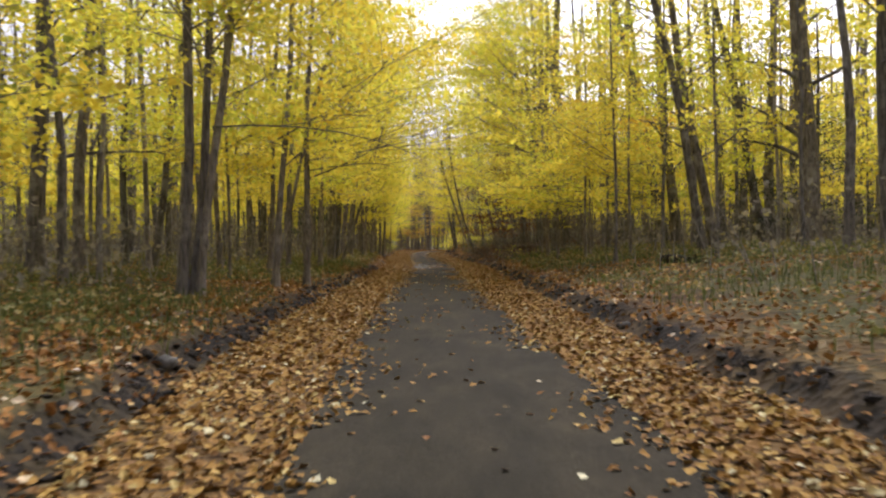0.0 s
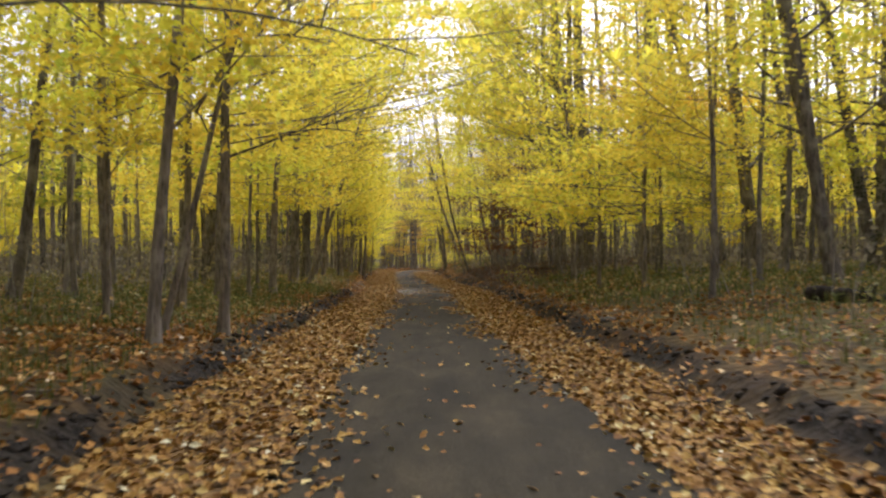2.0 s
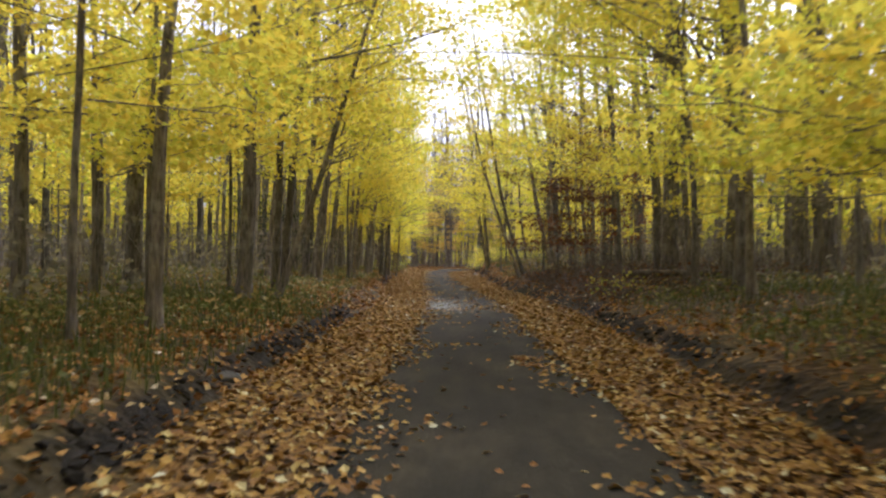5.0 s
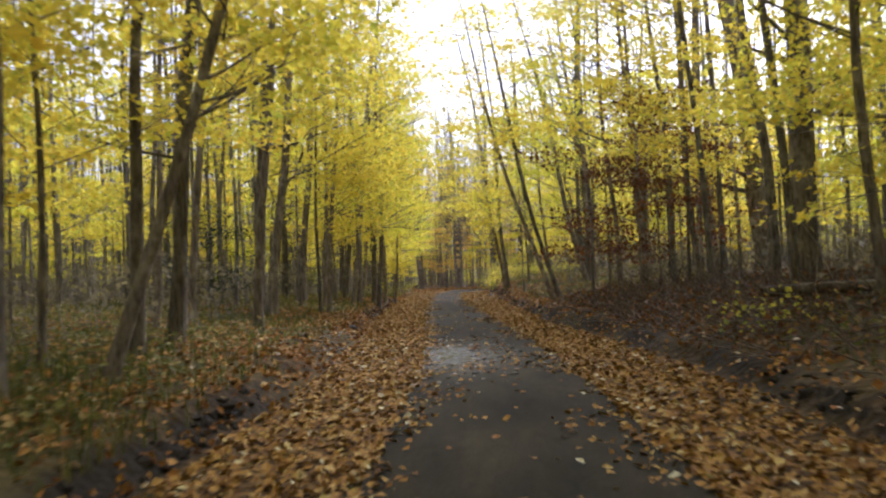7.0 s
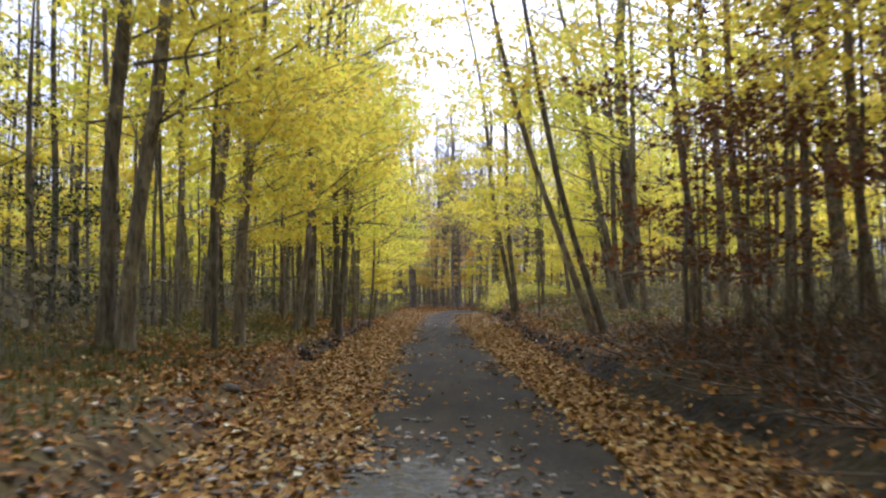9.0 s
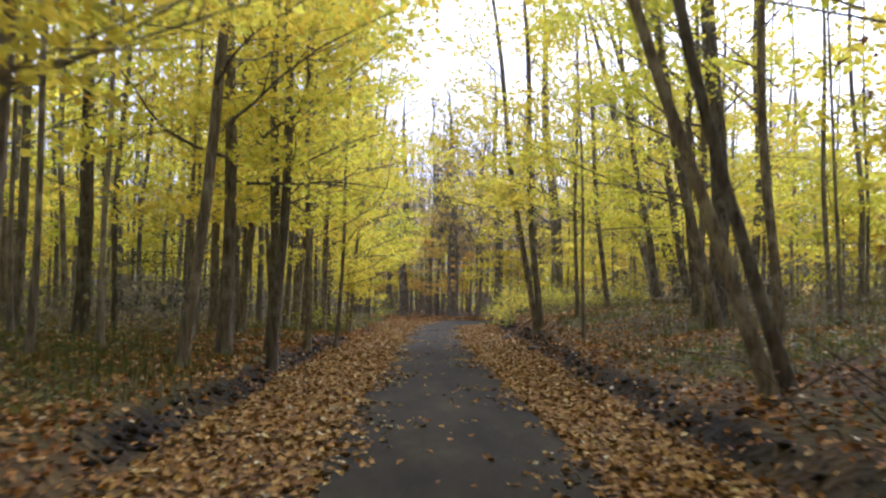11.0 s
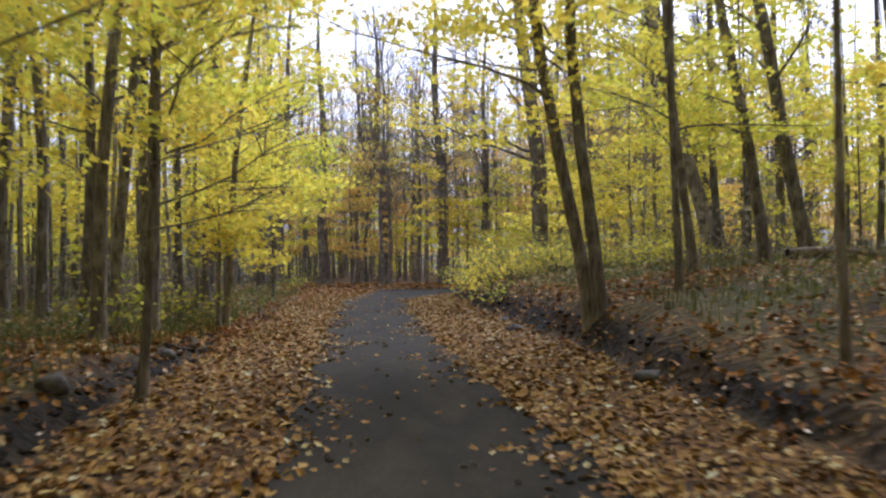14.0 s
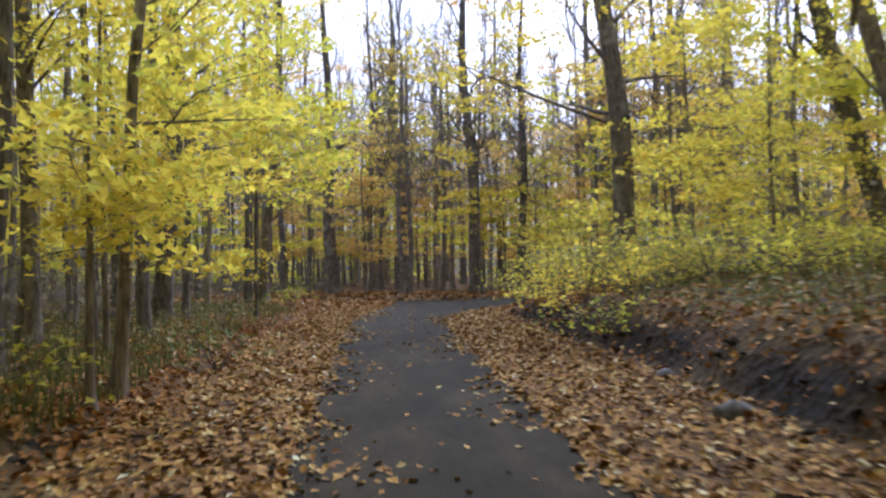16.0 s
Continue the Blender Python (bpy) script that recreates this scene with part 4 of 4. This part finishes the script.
def clods(name, side_u, count, seed):
    rng = np.random.default_rng(seed)
    stock_lumps = [lump(rng, 1.0, 1, 0.9) for _ in range(8)]
    bits = []
    for _ in range(count):
        y = rng.uniform(-3, 106)
        if side_u < 0 and y > 86:
            continue
        if 44 < y < 62 and (side_u > 0 or y > 44):
            continue
        if rng.random() < 0.3 + 0.3 * math.sin(0.9 * y + side_u):
            continue
        wob = 0.09 * np.sin(0.8 * y) + 0.05 * np.sin(2.1 * y + 1)
        x = float(line_x(y)) + side_u - wob + rng.normal(0, 0.12) + (float(flare(y) + bank_shift(y)) if side_u > 0 else 0)
        v, f = stock_lumps[int(rng.integers(8))]
        s = 0.014 + 0.045 * rng.random() ** 1.8
        th = rng.uniform(0, 6.3)
        q = v * (s * 1.2, s * 1.9, s * 0.9)
        q = np.stack([q[:, 0] * np.cos(th) - q[:, 1] * np.sin(th), q[:, 0] * np.sin(th) + q[:, 1] * np.cos(th), q[:, 2]], -1)
        bits.append((q + (x, y, float(ground_z(x, y))), f))
    v, f = join(bits)
    return tagged(new(name, from_arrays(name, v, f, SOIL, False)), "dark crumbling turf and soil along the verge", "soil", kind="stuff")


def turf_bank(side_u, y1, seed):
    """The ragged dark lip of sod along the cut edge of the verge."""
    ys = np.arange(-3, y1, 0.055)
    ss = np.linspace(-1, 1, 9)
    S, Y = np.meshgrid(ss, ys)
    jag = np.array([[noise.noise(Vector((s * 1.6, y * 3.1, seed))) for s in ss] for y in ys])
    jag2 = np.array([[noise.noise(Vector((s * 4.0, y * 8.5, seed + 9))) for s in ss] for y in ys])
    gate = np.clip(0.65 + 1.3 * np.array([noise.noise(Vector((0, y * 0.42, seed + 4))) for y in ys]), 0.2, 1)
    if side_u > 0:
        gate = gate * np.clip(np.abs(ys - 52) / 3 - 2.4, 0.25, 1) * 0.8
    else:
        gate = gate * np.clip(np.abs(ys - 54) / 3 - 2.6, 0.15, 1)
    gate = gate[:, None]
    wob = 0.09 * np.sin(0.8 * Y) + 0.05 * np.sin(2.1 * Y + 1)
    X = line_x(Y) + side_u - wob + S * (0.1 + 0.08 * gate) + 0.1 * jag + 0.05 * jag2 + (flare(Y) + bank_shift(Y) if side_u > 0 else 0)
    lift = (1 - S**2) * gate * (0.012 + 0.1 * jag + 0.09 * jag2) - 0.05 * np.abs(S) ** 3 - 0.06 * (1 - gate)
    Y2 = Y + 0.06 * jag2
    Z = ground_z(X, Y) + lift
    i = np.arange(S.size).reshape(S.shape)
    q = np.stack([i[:-1, :-1], i[:-1, 1:], i[1:, 1:], i[1:, :-1]], -1).reshape(-1, 4)
    return tagged(new("turf_bank", from_arrays("turf_bank", np.stack([X, Y2, Z], -1).reshape(-1, 3), q, SOIL, False)), "ragged dark sod along the cut verge", "soil", kind="stuff")


turf_bank(-2.38, 88, 3.0)
turf_bank(3.1, 104, 17.0)
clods("turf_edge", -2.38, 1700, 41)
clods("turf_edge", 3.1, 900, 42)
over = np.concatenate([strew(rng, 3000, -3.3, -2.0, -3, 90, 0.02), strew(rng, 3400, 2.7, 3.8, -3, 104, 0.02)])
over[:, 2] += 0.05 * rng.random(len(over))
lay("bank_leaves", "brown leaves caught on the dark sod", "leaves", over, 0.08, LITTER, 0.6, rng)

# stones that show among the turf
STONES = "grey fieldstone half sunk in the leafy verge"


def stone(x, y, s, seed):
    v, f = lump(np.random.default_rng(seed), s)
    v = v * (1.2, 0.9, 0.65)
    ob = tagged(new("stone", from_arrays("stone", v, f, STONE)), STONES, "stone", "verge stones")
    ob.matrix_basis = pose(x, y, float(ground_z(x, y)) + 0.12 * s, 0, 0, seed * 37)


for i, (u, y, s) in enumerate(((-2.5, 9.6, 0.22), (-2.7, 12.4, 0.16), (3.1, 13.5, 0.16), (3.3, 24.5, 0.18), (-2.4, 33.0, 0.22), (-2.5, 56.0, 0.2), (-2.6, 79.2, 0.26), (-2.4, 83.4, 0.2), (3.2, 80.5, 0.25), (3.1, 88.4, 0.3), (3.3, 91.0, 0.22))):
    stone(float(line_x(y)) + u, y, s * 0.62, 60 + i)


# fallen wood
def fallen(name, label, x, y, length, r, turn, pitch=2, seed=0, mat=DEADWOOD, branchlets=3):
    rng = np.random.default_rng(seed)
    s = np.linspace(0, 1, 9)
    p = np.stack([(s - 0.5) * length, 0.03 * length * np.sin(4 * s + seed), 0.02 * length * np.sin(3 * s + seed)], -1)
    v, f = tube(p, np.interp(s, (0, 0.04, 0.9, 1), (r * 0.7, r, r * 0.6, r * 0.25)), 8)
    bits = [(v, f)]
    for _ in range(branchlets):
        a = rng.uniform(0.3, 0.95)
        st = np.array([np.interp(a, s, p[:, c]) for c in range(3)])
        en = st + np.array((rng.uniform(0.1, 0.5), rng.uniform(-0.5, 0.5), rng.uniform(0.1, 0.5))) * length * 0.3
        bits.append(tube(np.stack([st, (st + en) / 2 + rng.normal(0, 0.03, 3), en]), (r * 0.4, r * 0.25, 0.006), 5))
    v, f = join(bits)
    ob = tagged(new(name, from_arrays(name, v, f, mat)), label, "log" if r > 0.06 else "branch")
    ob.matrix_basis = pose(x, y, float(ground_z(x, y)) + r * 0.7, 0, pitch, turn)


fallen("fallen_log", "short dark rotting log lying among leaves", 5.75, 22.6, 1.5, 0.13, -52, seed=1, mat=WET_WOOD)
fallen("fallen_branch", "bare grey branch lying on leaf litter", -4.2, 16.5, 1.8, 0.035, 8, seed=3)
fallen("fallen_branch", "bare grey branch lying on leaf litter", -3.6, 12.6, 1.2, 0.03, 60, seed=4)
fallen("fallen_log", "long weathered log above the brush", 8.0, 58.6, 5.0, 0.13, -8, seed=5)
fallen("fallen_log", "long weathered log lying in dead brush", 6.2, 47.6, 5.5, 0.1, -6, seed=6)
fallen("fallen_branch", "pale bare branch lying on dead brush", 3.4, 55.2, 2.2, 0.03, -12, seed=7)
fallen("fallen_branch", "pale bare branch lying on dead brush", 4.4, 52.4, 2.4, 0.03, 20, seed=8)
fallen("fallen_branch", "pale bare branch lying on dead brush", 4.6, 49.6, 1.8, 0.025, -30, seed=9)
fallen("fallen_branch", "dark branch lying on the leafy verge", -4.1, 50.6, 1.2, 0.07, 115, seed=10, branchlets=1)
fallen("fallen_branch", "thin forked twig standing in leaf litter", 2.4, 84.6, 0.8, 0.02, 70, -55, seed=12)
fallen("fallen_log", "dark log across the forest floor", 6.4, 87.5, 3.0, 0.12, 10, seed=13)

# dead brush heaped along the right-hand verge
rng = np.random.default_rng(52)
bits = []
for _ in range(1700):
    y = 53 + rng.normal(0, 5.0)
    x = float(line_x(y)) + 3.2 + abs(rng.normal(0, 3.6))
    z = float(ground_z(x, y))
    az, el, ln = rng.uniform(0, 6.3), rng.uniform(0.05, 1.1), rng.uniform(0.4, 1.5) * rng.choice((1, 1, 1.7))
    p0 = np.array((x, y, z - 0.03))
    d = np.array((np.cos(az) * np.cos(el), np.sin(az) * np.cos(el), np.sin(el) * 0.7)) * ln
    bits.append(tube(np.stack([p0, p0 + d * 0.5 + rng.normal(0, 0.06, 3), p0 + d]), (0.012, 0.009, 0.003), 4))
v, f = join(bits)
tagged(new("dead_brush", from_arrays("dead_brush", v, f, DEADWOOD)), "tangled heap of dead brown brush", "brush", kind="stuff")

db = np.stack([rng.normal(0, 3.4, 4200), 53 + rng.normal(0, 5.2, 4200)], -1)
dbx = line_x(db[:, 1]) + 3.0 + np.abs(db[:, 0])
lay("brush_leaves", "dry dark brown leaves caught in dead brush", "leaves", np.stack([dbx, db[:, 1], ground_z(dbx, db[:, 1]) + 0.03 + 0.45 * rng.random(4200) ** 2.5], -1), 0.085, LEAF_BROWN, 0.7, rng)

# thin bare shoots and dark brush on the forest floor
bits = []
for _ in range(5000):
    y = rng.uniform(6, 128)
    u = rng.choice((-1, 1)) * (5.0 + 34 * rng.random() ** 0.9)
    x = float(line_x(y)) + u
    if not seen_cone(x, y) or abs(y - cross_y(x)) < 4:
        continue
    z, hh = float(ground_z(x, y)), rng.uniform(0.5, 2.4)
    lean_ = rng.normal(0, 0.38, 2) * hh
    bits.append(tube(((x, y, z - 0.05), (x + lean_[0] * 0.4, y + lean_[1] * 0.4, z + hh * 0.5), (x + lean_[0], y + lean_[1], z + hh)), (0.011, 0.008, 0.003), 4))
v, f = join(bits)
tagged(new("bare_shoots", from_arrays("bare_shoots", v, f, BARK_GREY)), "thin bare shoots rising from the forest floor", "brush", kind="stuff")


# dry brown scrub that fills the gaps between the stems
SCRUB = leaf_material("dry_scrub", ((0, (0.19, 0.165, 0.135)), (0.5, (0.29, 0.25, 0.2)), (0.85, (0.38, 0.31, 0.22)), (1, (0.45, 0.37, 0.16))), 0.4, 0.05, 0.85)
sc = np.concatenate([strew(rng, 34000, -34, -5.2, 12, 122, 0.02), strew(rng, 26000, 6.5, 34, 16, 116, 0.02)])
wave = np.sin(0.5 * sc[:, 0] + 0.31 * sc[:, 1]) + np.sin(0.43 * sc[:, 1] - 0.6 * sc[:, 0] + 2) + 0.7 * np.sin(1.7 * sc[:, 0] + 1.1 * sc[:, 1])
sc = sc[wave + rng.normal(0, 0.5, len(sc)) > 0.0]
sc[:, 2] += 0.15 + 1.45 * rng.random(len(sc)) ** 1.3
lay("dry_scrub", "dry brown scrub between the forest stems", "brush", sc[(np.abs(sc[:, 0] - line_x(sc[:, 1])) < 36)], 0.15, SCRUB, 0.9, rng)


# grass and low plants
def blades(rng, at, height, width):
    n = len(at)
    az, ln = rng.uniform(0, 6.3, n), rng.normal(0, 0.45, n)
    h = height * rng.uniform(0.5, 1.3, n)
    side = np.stack([np.cos(az), np.sin(az), 0 * az], -1) * width
    fwd = np.stack([-np.sin(az), np.cos(az), 0 * az], -1)
    up = np.array((0, 0, 1.0))
    p1 = at + up * (h * 0.55)[:, None] + fwd * (ln * h * 0.3)[:, None]
    p2 = at + up * (h * (1 - 0.3 * np.abs(ln)))[:, None] + fwd * (ln * h)[:, None]
    v = np.stack([at - side, at + side, p1 + side * 0.7, p1 - side * 0.7, p2], 1).reshape(-1, 3)
    b = np.arange(n)[:, None] * 5
    return v, np.concatenate([b + (0, 1, 2), b + (0, 2, 3), b + (3, 2, 4)])


spots = []
for cx_, cy_, s, k in ((-6, 10, 2.2, 2600), (-5.2, 14, 1.6, 1400), (-6.5, 27, 2.0, 2000), (-5.2, 31, 1.4, 1500), (-5.8, 36.5, 2.2, 3600), (-4.6, 41, 1.4, 1400), (-7, 44, 2, 1500), (7.2, 25, 2.2, 900), (6.4, 33, 2.0, 2400), (8.2, 39, 2.2, 3600), (6.4, 43, 1.6, 1600), (-5.9, 67, 1.6, 1200), (-5.6, 87, 1.6, 2600), (-5.8, 91.5, 1.4, 1800), (-6.4, 96.5, 1.6, 1600), (4.4, 98, 2.0, 1000), (-6.0, 107.5, 1.2, 900)):
    x, y = cx_ + rng.normal(0, s, k), cy_ + rng.normal(0, s * 1.4, k)
    u = x - line_x(y)
    ok = (u < -2.5) | (u > 3.4)
    spots.append(np.stack([x, y, ground_z(x, y) - 0.01], -1)[ok])
wide = np.concatenate([strew(rng, 38000, -14, -2.7, 2, 112, 0.005), strew(rng, 42000, 3.6, 16, 2, 108, 0.005)])
thin = (np.sin(0.7 * wide[:, 0] + 0.5 * wide[:, 1]) + np.sin(0.9 * wide[:, 1] - 0.4 * wide[:, 0]) + rng.normal(0, 0.7, len(wide))) < 0.35
spots.append(wide[thin & ~((np.abs(wide[:, 1] - 53) < 9) & (wide[:, 0] > 0))])
v, f = blades(rng, np.concatenate(spots), 0.22, 0.009)
tagged(new("grass", from_arrays("grass", v, f, GRASS, False)), "patchy green and straw-coloured grass", "grass", kind="stuff")


# knee-high herbs that green the forest floor in patches
h = np.concatenate([strew(rng, 60000, -14, -2.75, 3, 112, 0.01), strew(rng, 60000, 3.5, 16, 3, 108, 0.01)])
hu = h[:, 0] - line_x(h[:, 1])
patchy = np.sin(0.62 * h[:, 0] + 0.35 * h[:, 1] + 1) + np.sin(0.5 * h[:, 1] - 0.33 * h[:, 0]) + 0.6 * np.sin(1.9 * h[:, 1] + 1.3 * h[:, 0])
lush = np.exp(-((h[:, 1] - 36) / 11) ** 2) * 1.3 + np.exp(-((h[:, 1] - 96) / 8) ** 2) * np.where(hu < 0, 1.1, 1.0) - np.exp(-((h[:, 1] - 54) / 9) ** 2) * (hu > 0) * 3 + 0.2 * (hu > 0) * np.clip((27 - h[:, 1]) / 6, 0, 1)
ok = patchy + lush + rng.normal(0, 0.6, len(h)) - 1.4 * np.exp(-(np.abs(hu - 0.3) - 2.8) / 1.1) > 0.35
h = h[ok]
h[:, 2] += 0.03 + 0.26 * rng.random(len(h)) ** 1.6
lay("low_herbs", "low patchy green herbs and seedlings", "plants", h, 0.085, HERB, 0.5, rng)


# low shrubs with broad yellow-green leaves
def shrub(x, y, height, spread, count, seed, leaf, label):
    rng = np.random.default_rng(seed)
    root = new("shrub")
    bits, tips = [], []
    for k in range(12):
        az, out = rng.uniform(0, 6.3), spread * rng.uniform(0.3, 1.0)
        end = np.array((np.cos(az) * out, np.sin(az) * out, height * rng.uniform(0.55, 1.0)))
        mid = end * (0.45, 0.45, 0.6) + rng.normal(0, 0.05, 3)
        bits.append(tube(np.stack([np.zeros(3), mid, end]), (0.008, 0.006, 0.003), 4))
        tips += [end, mid * 0.4 + end * 0.6, mid]
    v, f = join(bits)
    part("stem", v, f, BARK, root)
    tips = np.array(tips)
    at = tips[rng.integers(0, len(tips), count)] + rng.normal(0, 1, (count, 3)) * (0.3, 0.3, 0.14)
    at[:, 2] = np.maximum(at[:, 2], 0.06)
    v, f = leaves(rng, at, 0.095, 0.5, LOBED)
    part("leafage", v, f, leaf, root, smooth=False)["kind"] = "stuff"
    stand(root, x, y)
    tagged(root, label, "shrub", "roadside shrubs")


GREENY = "low shrub with broad yellow-green leaves"
shrub_rng = np.random.default_rng(77)
for i in range(40):
    y = shrub_rng.uniform(93.5, 106.5)
    x = float(line_x(y)) + 3.6 + float(flare(y)) + 7.5 * shrub_rng.random() ** 1.4
    hh = shrub_rng.uniform(0.5, 1.2)
    tall = 1.35 if shrub_rng.random() < 0.4 else 0.75
    shrub(x, y, hh * tall, 0.6 + hh * 0.7, int(90 + 150 * hh), 900 + i, LEAF_GREENISH if i % 2 else LEAF, GREENY)
for i, (x, y, hh, sp, n_) in enumerate(((-5.2, 93.4, 0.7, 0.7, 140), (-6.2, 88.2, 0.7, 0.9, 140), (-6.1, 84.0, 0.8, 0.8, 160), (-6.4, 99.8, 0.7, 0.9, 130), (-6.2, 110.2, 0.8, 0.8, 180), (3.2, 46.4, 0.5, 0.5, 110))):
    shrub(x, y, hh, sp, n_, 960 + i, LEAF_GREENISH if i % 3 else HERB, GREENY)

# puddle in the broken patch of the lane
bm = bmesh.new()
ring = []
for k in range(72):
    a_ = k / 72 * 2 * math.pi
    rr = 0.9 + 0.16 * math.sin(3 * a_ + 1) + 0.1 * math.sin(5 * a_) + 0.07 * math.sin(11 * a_ + 2)
    ring.append(bm.verts.new((0.7 * rr * math.cos(a_), 2.3 * rr * math.sin(a_), 0)))
bm.faces.new(ring)
pm = bpy.data.meshes.new("puddle")
bm.to_mesh(pm)
bm.free()
pm.materials.append(WATER)
puddle = tagged(new("puddle", pm), "shallow murky puddle in a worn dip of asphalt", "puddle", kind="structure")
puddle.matrix_basis = pose(float(line_x(50.6)) - 0.22, 50.6, 0.004)

# loose stones and broken asphalt round the pothole
rng = np.random.default_rng(88)
chips = [lump(rng, 1.0, 1, 0.7) for _ in range(6)]
bits = []
for k in range(1500):
    u, y = rng.normal(-0.75 if k % 5 < 3 else -2.1, 0.7), 50.5 + rng.normal(0, 2.1)
    x = float(line_x(y)) + u
    if not -3.2 < u < 1.2:
        continue
    v, f = chips[int(rng.integers(6))]
    sz = 0.013 + 0.032 * rng.random() ** 2.2
    bits.append((v * (sz * 1.3, sz, sz * 0.6) + (x, y, float(surface_z(x, y)) + sz * 0.3), f))
v, f = join(bits)
tagged(new("gravel", from_arrays("gravel", v, f, PEBBLE, False)), "loose pale stones round the wet pothole", "gravel", kind="stuff")
